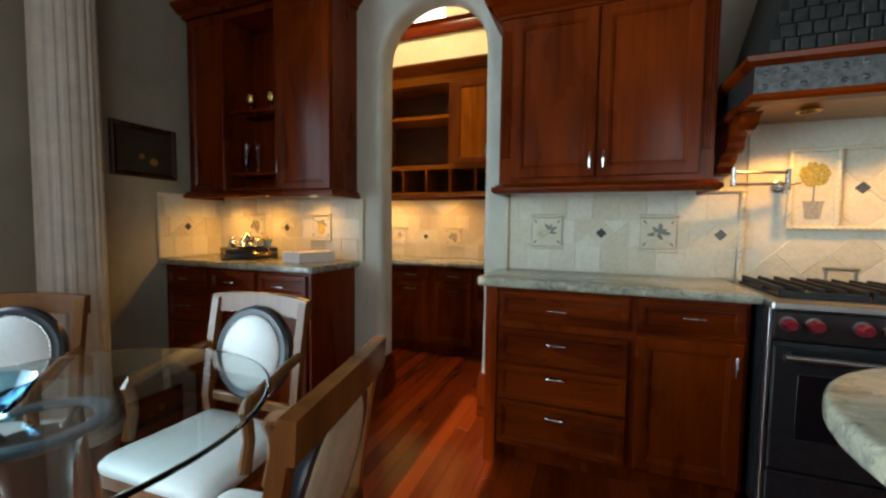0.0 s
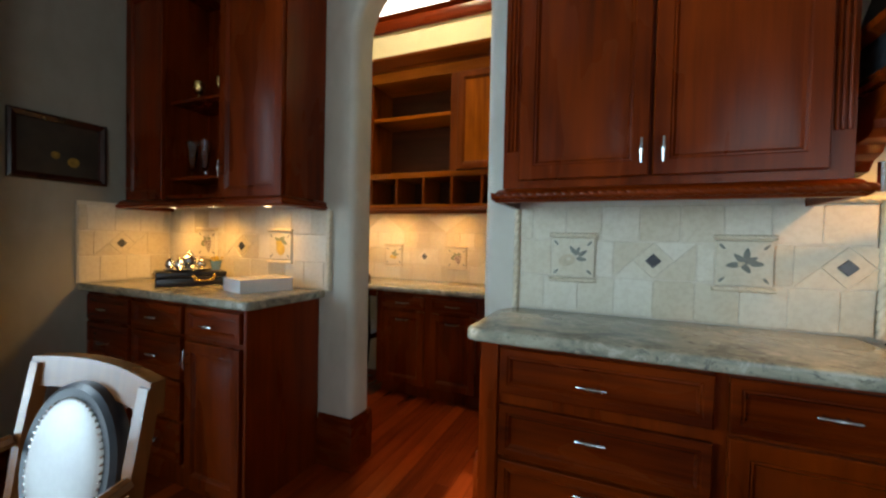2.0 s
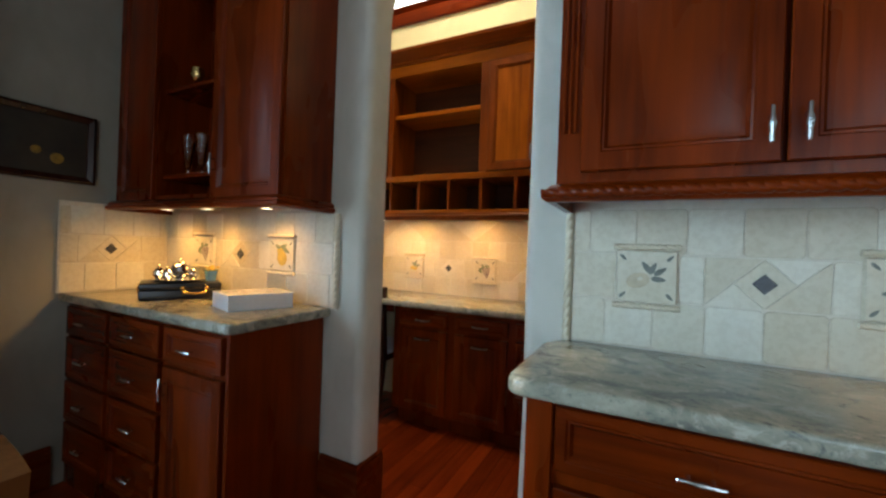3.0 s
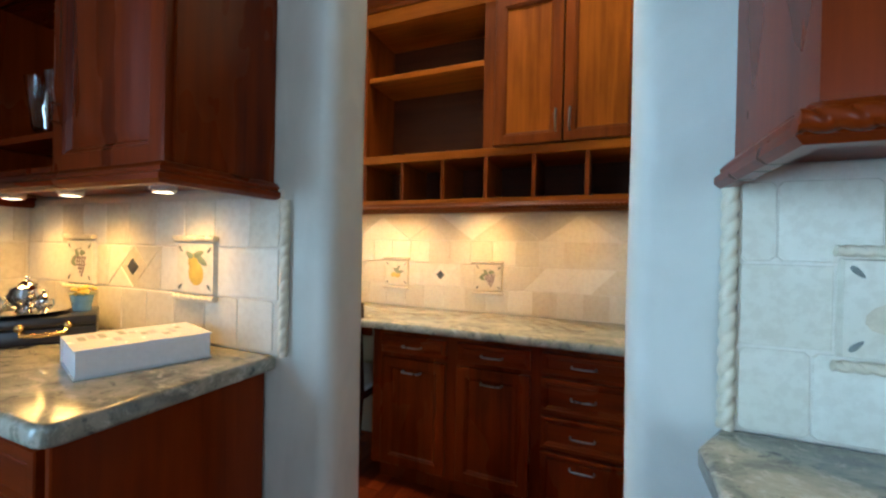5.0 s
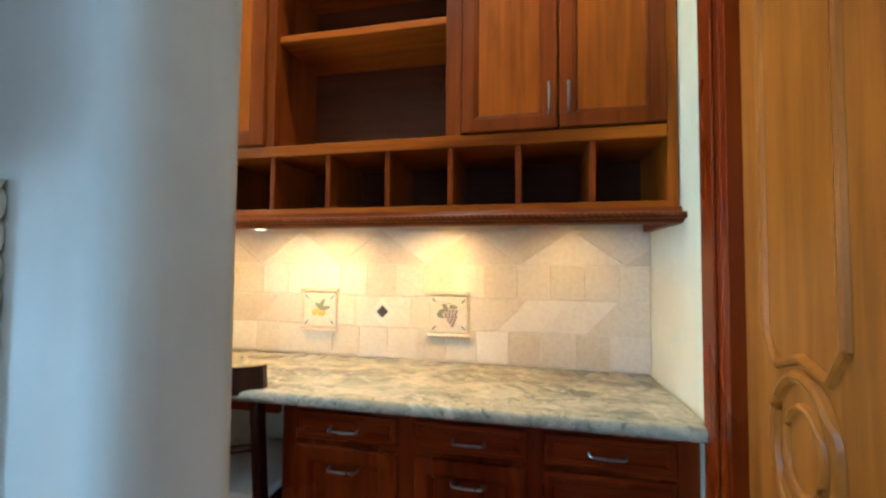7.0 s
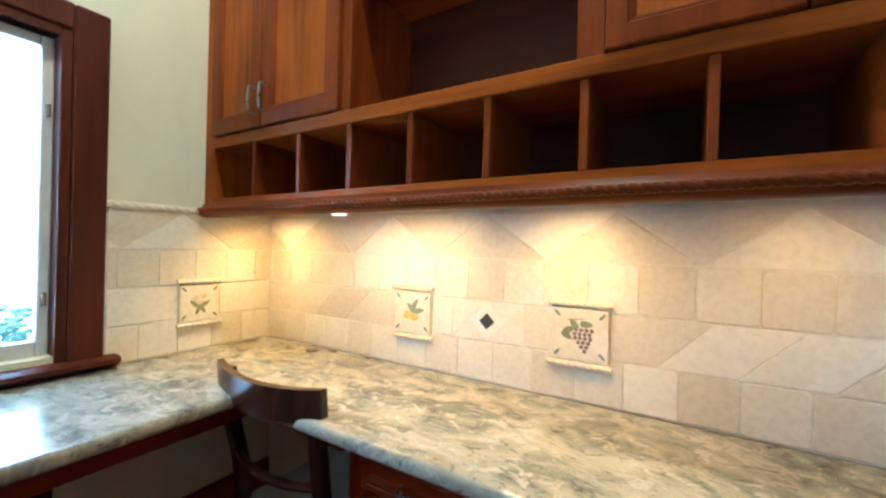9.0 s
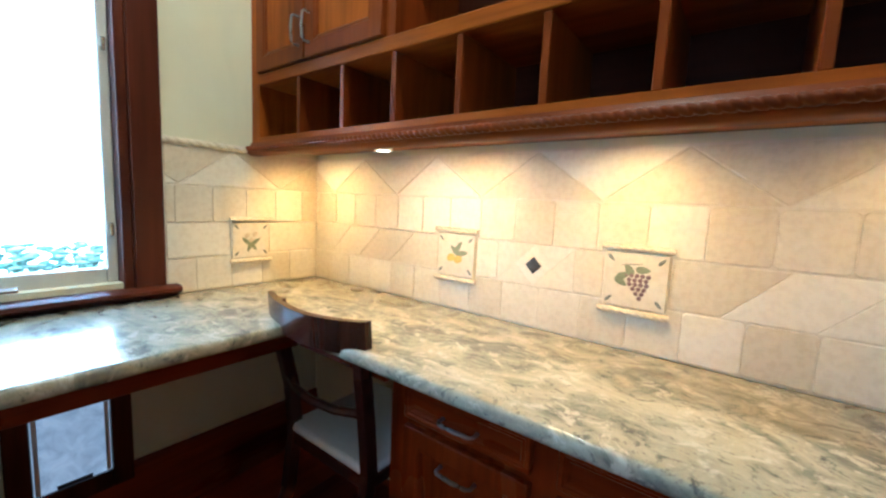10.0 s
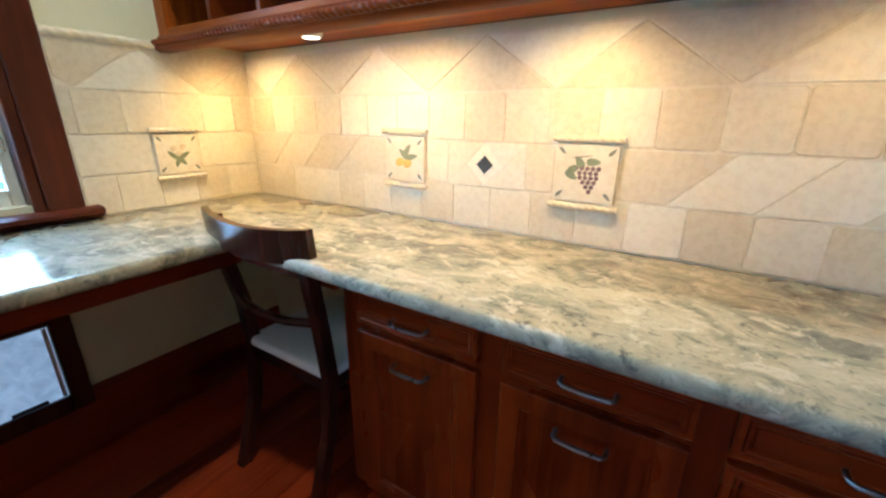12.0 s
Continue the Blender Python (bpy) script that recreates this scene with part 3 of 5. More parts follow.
panel_door(ru, 0.297, 0.735, 2.37, 3.0, 2.33)

# --- left base cabinet
lb = thing("base_cabinet", -2.13, 2.35, 0, "dark cherry base cabinet with drawers beside the arch", "cabinet")
bm = boxm(-2.495, -1.258, 2.145, 2.585, 0.0, CZ - 0.04)
part("body", bm, WOOD["z"], lb)
bm = boxm(-1.258, -1.24, 2.13, 2.59, 0.0, CZ - 0.042, 0.003)
part("end_panel", bm, WOOD["z"], lb)
for z0, z1 in [(0.745, 0.885), (0.53, 0.735), (0.325, 0.52), (0.115, 0.315)]:
    panel_door(lb, -2.06, -1.67, z0, z1, 2.144, (-1.86, (z0 + z1) / 2, "h", 0.085, "nickel"), 0.04, "drawer_front")
    panel_door(lb, -2.47, -2.09, z0, z1, 2.144, (-2.28, (z0 + z1) / 2, "h", 0.085, "nickel"), 0.04, "drawer_front")
panel_door(lb, -1.64, -1.275, 0.745, 0.885, 2.144, (-1.465, 0.81, "h", 0.085, "nickel"), 0.04, "drawer_front")
panel_door(lb, -1.64, -1.275, 0.04, 0.725, 2.144, (-1.61, 0.64, "v", 0.09, "nickel"))
granite_top("worktop", rounded([(-2.495, 2.10), (-1.205, 2.10), (-1.205, 2.592), (-2.495, 2.592)], [0, 0.04, 0, 0]), CZ, 0.042, "polished grey-cream granite worktop by the arch")

# --- left wall cabinet with a glazed bay
lu = thing("wall_cabinet", -2.05, 2.45, 1.40, "dark cherry wall cabinet with an open bay of glasses", "cabinet")
LB = 1.41
for nm, q in zip(("back", "side", "divider", "bottom_board", "top_board", "body"), [(-2.455, -1.225, 2.575, 2.594, LB, 2.64), (-2.455, -2.11, 2.322, 2.575, LB, 2.64), (-1.68, -1.64, 2.322, 2.575, LB, 2.64), (-2.11, -1.68, 2.322, 2.575, LB, LB + 0.03), (-2.11, -1.68, 2.322, 2.575, 2.59, 2.64), (-1.64, -1.225, 2.322, 2.575, LB, 2.64)]):
    part(nm, boxm(*q), WOOD["z"], lu)
for z in (1.527, 1.955):
    part("shelf", boxm(-2.109, -1.681, 2.35, 2.574, z, z + 0.018), WOOD["x"], lu)
panel_door(lu, -2.45, -2.115, LB, 2.62, 2.322)
panel_door(lu, -1.66, -1.232, LB, 2.62, 2.322, (-1.625, 1.56, "v", 0.09, "nickel"))
run = [(-2.455, 2.594, LB - 0.04), (-2.455, 2.30, LB - 0.04), (-1.225, 2.30, LB - 0.04), (-1.225, 2.594, LB - 0.04)]
part("light_rail", sweep(bmesh.new(), run, LIGHT_RAIL), WOOD["x"], lu)
part("crown", sweep(bmesh.new(), [(x, y, 2.63) for x, y, z in run], CROWN), WOOD["x"], lu)
part("upper_box", boxm(-2.44, -1.24, 2.33, 2.594, 2.715, 3.05), WOOD["z"], lu)

# glasses inside
for i, x in enumerate((-2.045, -1.935, -1.757)):
    t = lathe(bmesh.new(), x, 2.43, [(0, 1.546), (0.03, 1.546), (0.03, 1.549), (0.006, 1.557), (0.005, 1.587), (0.014, 1.597), (0.034, 1.757), (0.032, 1.757), (0.012, 1.602), (0, 1.597)], 14)
    ob = part("champagne_flute", t, GLASS)
    tagged(ob, "clear champagne flute on the cabinet shelf", "glass", "glasses in the cabinet")
for x in (-2.005, -1.815):
    t = lathe(bmesh.new(), x, 2.44, [(0, 1.9735), (0.032, 1.9735), (0.03, 1.9790), (0.006, 1.9850), (0.006, 2.0250), (0.02, 2.0350), (0.033, 2.0650), (0.03, 2.1000), (0.027, 2.1000), (0.028, 2.0650), (0, 2.0400)], 14)
    tagged(part("goblet", t, BRASS), "small gilt goblet on the upper shelf", "goblet", "goblets in the cabinet")

# --- office base cabinets and desk
ob_ = thing("base_cabinet", -0.93, 3.75, 0, "dark cherry office cabinet with drawers and doors", "cabinet")
OF = 3.58
bm = bmesh.new()
box(bm, -1.51, OX1 - 0.004, OF, 4.0, 0.10, OZ - 0.035)
box(bm, -1.49, OX1 - 0.004, OF + 0.06, 4.0, 0.0, 0.10)
part("body", bm, WOOD["z"], ob_)
for x0, x1 in ((-1.45, -1.085), (-1.03, -0.672)):
    panel_door(ob_, x0, x1, 0.695, 0.79, OF, ((x0 + x1) / 2, 0.74, "h", 0.1, "bow"), 0.03, "drawer_front")
    panel_door(ob_, x0, x1, 0.115, 0.675, OF, ((x0 + x1) / 2, 0.612, "h", 0.1, "bow"))
for z0, z1 in ((0.695, 0.79), (0.525, 0.68), (0.365, 0.51), (0.115, 0.35)):
    panel_door(ob_, -0.625, -0.255, z0, z1, OF, (-0.445, (z0 + z1) / 2 if z1 - z0 < 0.2 else 0.30, "h", 0.1, "bow"), 0.03, "drawer_front")
granite_top("worktop", rounded([(OX1 - 0.003, 3.478), (OX1 - 0.003, 4.03), (OX0 + 0.003, 4.03), (OX0 + 0.003, 2.835), (-1.875, 2.835), (-1.875, 3.478)], [0, 0, 0, 0, 0, 0.0]), OZ, 0.042, "polished green-cream granite desk worktop round the corner", 0.016)
da = thing("desk_apron", -2.12, 3.2, 0.72, "dark cherry apron under the granite desk", "desk")
part("west_apron", boxm(-1.945, -1.925, 2.835, 3.555, 0.77, OZ - 0.042, 0.002), WOOD["y"], da)
part("north_apron", boxm(-1.924, -1.512, 3.555, 3.575, 0.77, OZ - 0.042, 0.002), WOOD["x"], da)

# --- office wall cabinets with pigeon-holes
ou = thing("pigeonhole_cabinet", -1.45, 3.85, 1.43, "cherry wall cabinet with open shelves and pigeonholes", "cabinet")
F = 3.70
bm = bmesh.new()
X0, X1 = OX0 + 0.003, -0.196
Z0, Z1 = 1.475, 2.62
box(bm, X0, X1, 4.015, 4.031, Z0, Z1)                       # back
part("back", bm, WOOD_SHADED, ou)
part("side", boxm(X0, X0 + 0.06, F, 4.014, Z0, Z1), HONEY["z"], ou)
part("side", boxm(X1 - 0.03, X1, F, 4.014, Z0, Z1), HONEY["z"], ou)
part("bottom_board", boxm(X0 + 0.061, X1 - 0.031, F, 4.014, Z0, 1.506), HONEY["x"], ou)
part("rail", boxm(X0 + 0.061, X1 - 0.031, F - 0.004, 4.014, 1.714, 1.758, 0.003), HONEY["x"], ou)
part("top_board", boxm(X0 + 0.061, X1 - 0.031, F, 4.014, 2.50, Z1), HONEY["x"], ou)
for x in (-2.165, -1.91, -1.668, -1.427, -1.184, -0.944, -0.702, -0.456):
    part("divider", boxm(x - 0.01, x + 0.01, F + 0.004, 4.013, 1.507, 1.713, 0.002), AMBER["z"], ou)
for x0, x1 in ((-1.70, -1.662), (-0.962, -0.905)):
    part("stile", boxm(x0, x1, F, 4.013, 1.759, 2.499), AMBER["z"], ou)
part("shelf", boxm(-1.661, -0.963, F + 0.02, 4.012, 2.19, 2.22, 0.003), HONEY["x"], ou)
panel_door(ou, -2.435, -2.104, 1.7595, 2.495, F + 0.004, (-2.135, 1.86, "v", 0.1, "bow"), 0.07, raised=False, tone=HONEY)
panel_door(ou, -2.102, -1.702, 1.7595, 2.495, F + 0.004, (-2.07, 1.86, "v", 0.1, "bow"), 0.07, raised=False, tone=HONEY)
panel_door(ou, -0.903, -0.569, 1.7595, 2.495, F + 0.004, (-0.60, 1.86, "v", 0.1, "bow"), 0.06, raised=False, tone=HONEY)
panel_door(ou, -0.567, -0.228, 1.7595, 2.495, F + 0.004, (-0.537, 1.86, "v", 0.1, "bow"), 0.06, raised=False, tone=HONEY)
run = [(X0, F, 1.43), (X1, F, 1.43), (X1, 4.03, 1.43)]
part("light_rail", sweep(bmesh.new(), run, [(-0.02, 0), (0.012, 0), (0.03, 0.01), (0.034, 0.018), (0.026, 0.026), (0.012, 0.04), (0.006, 0.055), (-0.02, 0.055)]), AMBER["x"], ou)
part("rope_moulding", rope_bar(bmesh.new(), (-2.45, F - 0.042, 1.454), (X1 + 0.03, F - 0.042, 1.454), 0.012, 0.021), AMBER["x"], ou, "carved rope moulding")
part("crown", sweep(bmesh.new(), [(X0, F, 2.58), (X1, F, 2.58), (X1, 4.03, 2.58)], CROWN), AMBER["x"], ou)

# under-cabinet lights
def puck(x, y, z, r=0.033):
    p = thing("puck_light", x, y, z, "small round warm under-cabinet light", "light", "under-cabinet lights")
    part("housing", lathe(bmesh.new(), x, y, [(0, z + 0.024), (r, z + 0.024), (r, z + 0.008), (r * 0.8, z), (r * 0.75, z), (r * 0.75, z + 0.006), (0, z + 0.006)], 16), WHITE, p)
    part("lens", lathe(bmesh.new(), x, y, [(0, z + 0.0055), (r * 0.74, z + 0.0055), (r * 0.6, z + 0.002), (0, z + 0.001)], 16), BULB, p)


# office discs other than the second are added to go with the light spots
for i, (x, y) in enumerate(PUCKS_OFFICE):
    puck(x, y, 1.43 if i == 1 else 1.463, 0.033 if i == 1 else 0.02)
for x, y in PUCKS_LEFT:
    puck(x, y, LB - 0.026)

# ---------------------------------------------------------------- range, hood, island
rg = thing("range_cooker", 1.45, 2.3, 0, "stainless range cooker with red knobs and black grates", "range")
RX0, RX1, RF = 0.937, 1.85, 2.05
part("body", boxm(RX0, RX1, RF + 0.02, 2.58, 0.09, 0.90, 0.004), DARKSTEEL, rg)
part("side_trim", boxm(RX0 - 0.002, RX0 + 0.012, RF, RF + 0.03, 0.10, 0.92, 0.003), STEEL, rg, "bright steel edge")
part("cooktop", boxm(RX0 - 0.004, RX1, RF - 0.03, 2.585, 0.90, 0.935, 0.008), STEEL, rg)
part("pan", boxm(RX0 + 0.04, RX1 - 0.04, RF + 0.05, 2.54, 0.936, 0.942), CASTIRON, rg)
for i in range(3):
    x0 = RX0 + 0.05 + i * 0.275
    bm = bmesh.new()
    for k in range(5):
        box(bm, x0 + k * 0.062, x0 + 0.012 + k * 0.062, RF + 0.06, 2.53, 0.957, 0.975)
    for y in (RF + 0.06, 2.28, 2.515):
        box(bm, x0, x0 + 0.26, y, y + 0.015, 0.943, 0.96)
    part("grate", bm, CASTIRON, rg)
    for y in (2.2, 2.42):
        part("burner", lathe(bmesh.new(), x0 + 0.13, y, [(0, 0.943), (0.05, 0.943), (0.05, 0.95), (0.035, 0.956), (0, 0.956)], 16), STEEL, rg)
part("control_panel", prism(bmesh.new(), [(RF + 0.015, 0.775), (RF - 0.012, 0.79), (RF - 0.025, 0.895), (RF + 0.015, 0.895)], "x", RX0 + 0.012, RX1 - 0.012), GUNMETAL, rg)
for x in (0.985, 1.062, 1.195, 1.275, 1.415, 1.495, 1.635, 1.715):
    bm = bmesh.new()
    tube(bm, [(x, RF - 0.015, 0.852), (x, RF - 0.028, 0.852)], 0.027, 18)
    bz = part("bezel", bm, STEEL, rg)
    bm = tube(bmesh.new(), [(x, RF - 0.028, 0.852), (x, RF - 0.055, 0.852), (x, RF - 0.062, 0.852)], [0.022, 0.02, 0.016], 18)
    part("knob", bm, RED, rg, "red control knob")
od = part("oven_door", boxm(RX0 + 0.014, RX1 - 0.014, RF - 0.012, RF + 0.02, 0.29, 0.765, 0.006), DARKSTEEL, rg)
part("window", boxm(RX0 + 0.09, RX1 - 0.09, RF - 0.015, RF - 0.011, 0.42, 0.665, 0.001), worn("oven_glass", (0.008, 0.008, 0.01), 0.05), od, "dark oven glass")
bm = tube(bmesh.new(), [(RX0 + 0.03, RF - 0.06, 0.735), (RX1 - 0.03, RF - 0.06, 0.735)], 0.013, 12)
for x in (RX0 + 0.06, RX1 - 0.06):
    tube(bm, [(x, RF - 0.06, 0.735), (x, RF - 0.01, 0.735)], 0.009, 8)
part("handle", bm, STEEL, od, "brushed steel towel-bar handle")
part("kick_drawer", boxm(RX0 + 0.014, RX1 - 0.014, RF - 0.004, RF + 0.02, 0.11, 0.28, 0.005), DARKSTEEL, rg)
bm = bmesh.new()
for x in (1.29, 1.395):
    tube(bm, [(x, 2.5, 0.975), (x, 2.5, 1.02)], 0.006, 8)
tube(bm, [(1.28, 2.5, 1.022), (1.405, 2.5, 1.022)], 0.008, 8)
part("griddle_handle", bm, STEEL, rg)
for x in (RX0 + 0.05, RX1 - 0.05):
    part("leg", tube(bmesh.new(), [(x, 2.12, 0), (x, 2.12, 0.1)], 0.02, 10), STEEL, rg)

hd = thing("range_hood", 1.47, 2.3, 1.6, "dark tiled range hood with a studded pewter band", "hood")
HX0, HX1, HY = 0.845, 2.01, 2.05
part("lower_trim", sweep(bmesh.new(), [(HX0, 2.596, 1.667), (HX0, HY, 1.667), (HX1, HY, 1.667), (HX1, 2.596, 1.667)], [(-0.05, 0), (0.008, 0), (0.018, 0.01), (0.014, 0.028), (-0.05, 0.03)]), WOOD["x"], hd)
bm = sweep(bmesh.new(), [(HX0, 2.596, 1.698), (HX0, HY, 1.698), (HX1, HY, 1.698), (HX1, 2.596, 1.698)], [(-0.02, 0), (0, 0), (0, 0.098), (-0.02, 0.098)])
band = part("band", bm, HAMMERED, hd, "pewter band with raised studs")
for i in range(20):
    for j in range(2):
        x = HX0 + 0.035 + i * 0.057
        bm = ball(bmesh.new(), x, HY, 1.722 + 0.05 * j + (0.004 if i % 2 else 0), 0.011, 0.007, 0.011, 8, 5)
        part("stud", bm, HAMMERED, band)
part("upper_trim", sweep(bmesh.new(), [(HX0, 2.596, 1.797), (HX0, HY, 1.797), (HX1, HY, 1.797), (HX1, 2.596, 1.797)], [(-0.05, 0), (0.01, 0), (0.03, 0.012), (0.034, 0.03), (0.012, 0.042), (-0.05, 0.045)]), WOOD["x"], hd)
# curved dome of small dark tiles
bm = bmesh.new()
rings = []
for k in range(9):
    t = k / 8
    inset = 0.04 + 0.27 * (1 - (1 - t) ** 1.6)
    z = 1.843 + 1.45 * t
    rings.append([bm.verts.new(p) for p in ((HX0 + inset, 2.594, z), (HX0 + inset, HY + inset * 0.9, z), (HX1 - inset, HY + inset * 0.9, z), (HX1 - inset, 2.594, z))])
for a, b in zip(rings, rings[1:]):
    for i in range(3):
        bm.faces.new((a[i], a[i + 1], b[i + 1], b[i]))
dome = part("dome", bm, HOODTILE, hd)
bm = bmesh.new()
random.seed(8)
for k in range(15):
    t0 = k / 26
    for i in range(22):
        inset = 0.04 + 0.27 * (1 - (1 - t0) ** 1.6)
        x = HX0 + inset + 0.01 + i * 0.048 + (0.024 if k % 2 else 0)
        if x + 0.04 > HX1 - inset:
            continue
        z = 1.852 + 1.45 * t0
        box(bm, x, x + 0.042, HY + inset * 0.9 - 0.006, HY + inset * 0.9 + 0.03, z, z + 0.048, 0.003)
tagged(part("tiles", bm, HOODTILE, hd, "small dark glazed tiles"), kind="stuff")
part("liner", boxm(HX0 + 0.02, HX1 - 0.02, HY + 0.02, 2.594, 1.70, 1.71), COPPER, hd)
for x, y in HOOD_LAMPS:
    part("lamp_cone", lathe(bmesh.new(), x, y, [(0.03, 1.698), (0.045, 1.683), (0.04, 1.683), (0.026, 1.6995)], 16), BRASS, hd, "warm hood lamp")
for x0 in (0.855, 1.935):
    poly = [(2.596, 1.667), (2.19, 1.667), (2.19, 1.665), (2.215, 1.66), (2.225, 1.635), (2.265, 1.61), (2.345, 1.605), (2.375, 1.585), (2.37, 1.56), (2.40, 1.54), (2.46, 1.535), (2.475, 1.51), (2.515, 1.495), (2.54, 1.465), (2.596, 1.455)]
    part("corbel", prism(bmesh.new(), poly, "x", x0, x0 + 0.07, 0.004), WOOD["z"], hd, "carved cherry scroll corbel")

pf = thing("pot_filler", 1.1, 2.59, 1.4, "polished nickel folding pot-filler tap on the tiled wall", "tap")
part("rose", tube(bmesh.new(), [(1.125, 2.588, 1.40), (1.125, 2.575, 1.40), (1.125, 2.57, 1.40)], [0.032, 0.03, 0.018], 16), NICKEL, pf)
bm = tube(bmesh.new(), [(1.125, 2.575, 1.40), (1.125, 2.48, 1.40)], 0.011, 10)
tube(bm, [(1.125, 2.48, 1.375), (1.125, 2.48, 1.47)], 0.012, 10)
part("valve", bm, NICKEL, pf)
part("arm", tube(bmesh.new(), [(1.125, 2.48, 1.455), (0.90, 2.42, 1.455)], 0.008, 10), NICKEL, pf)
bm = tube(bmesh.new(), [(0.90, 2.42, 1.39), (0.90, 2.42, 1.475)], 0.011, 10)
part("elbow", bm, NICKEL, pf)
part("arm", tube(bmesh.new(), [(0.90, 2.42, 1.40), (1.09, 2.44, 1.40), (1.10, 2.44, 1.395), (1.10, 2.44, 1.35)], 0.008, 10), NICKEL, pf)
part("lever", tube(bmesh.new(), [(1.125, 2.50, 1.40), (1.17, 2.47, 1.405)], [0.006, 0.004], 8), NICKEL, pf)

isl = thing("kitchen_island", 1.6, 0.6, 0, "cherry kitchen island with a rounded end", "island")
poly = [(1.07 + 0.31 * math.cos(a), 0.87 + 0.31 * math.sin(a)) for a in [math.pi / 2 + math.pi * k / 16 for k in range(17)]] + [(2.6, 0.56), (2.6, 1.18)]
part("body", prism(bmesh.new(), poly, "z", 0.0, 0.90), WOOD["z"], isl)
poly = [(1.02 + 0.40 * math.cos(a), 0.87 + 0.40 * math.sin(a)) for a in [math.pi / 2 + math.pi * k / 28 for k in range(29)]] + [(2.7, 0.47), (2.7, 1.27)]
granite_top("worktop", poly, CZ - 0.001, 0.044, "round-ended polished granite island worktop")

# ---------------------------------------------------------------- column and painting
cl = thing("fluted_column", -2.31, 1.52, 0, "tall pale cast-stone fluted column by the wall", "column")
bm = bmesh.new()
n = 96
rings = []
for z in (0.22, 0.8, 1.5, 2.2, 3.0):
    ring = []
    for k in range(n):
        a = 2 * math.pi * k / n
        r = (0.145 - 0.012 * z / 3) * (1 - 0.06 * max(0, math.cos(20 * a)) ** 0.6)
        ring.append(bm.verts.new((-2.31 + r * math.cos(a), 1.52 + r * math.sin(a), z)))
    rings.append(ring)
for a, b in zip(rings, rings[1:]):
    for k in range(n):
        bm.faces.new((a[k], a[(k + 1) % n], b[(k + 1) % n], b[k]))
part("shaft", bm, STONECOL, cl)
part("base", lathe(bmesh.new(), -2.31, 1.52, [(0, 0), (0.19, 0), (0.19, 0.06), (0.17, 0.07), (0.185, 0.10), (0.175, 0.14), (0.155, 0.15), (0.165, 0.18), (0.15, 0.22), (0, 0.22)], 32), STONECOL, cl)
part("capital", lathe(bmesh.new(), -2.31, 1.52, [(0, 3.0), (0.135, 3.0), (0.15, 3.03), (0.145, 3.06), (0.19, 3.14), (0.2, 3.2), (0.2, TOP), (0, TOP)], 32), STONECOL, cl)

OCHRE = worn("painted_fruit", (0.28, 0.17, 0.02), 0.6, 0.0, 0.6, 25)
pt = thing("framed_painting", LX, 2.05, 1.74, "dark still-life painting of yellow fruit in a dark frame", "painting")
y0, y1, z0, z1 = 1.816, 2.222, 1.488, 1.828
bm = bmesh.new()
def frame_ring(off, xx):
    return [bm.verts.new((xx, y, z)) for y, z in ((y0 + off, z0 + off), (y1 - off, z0 + off), (y1 - off, z1 - off), (y0 + off, z1 - off))]
lv = [frame_ring(0, LX + 0.002), frame_ring(0, LX + 0.024), frame_ring(0.012, LX + 0.03), frame_ring(0.032, LX + 0.02), frame_ring(0.036, LX + 0.012)]
for a, b in zip(lv, lv[1:]):
    for i in range(4):
        bm.faces.new((a[i], a[(i + 1) % 4], b[(i + 1) % 4], b[i]))
bmesh.ops.recalc_face_normals(bm, faces=bm.faces)
part("frame", bm, DARKWOOD, pt)
cv = part("canvas", boxm(LX + 0.004, LX + 0.013, y0 + 0.034, y1 - 0.034, z0 + 0.034, z1 - 0.034), CANVAS, pt)
for y, z, r, m in ((2.0, 1.625, 0.02, OCHRE), (2.075, 1.598, 0.026, OCHRE)):
    part("fruit", ball(bmesh.new(), LX + 0.0135, y, z, 0.0015, r, r, 14, 8), m, cv, "painted yellow fruit")

# ---------------------------------------------------------------- backsplash fittings


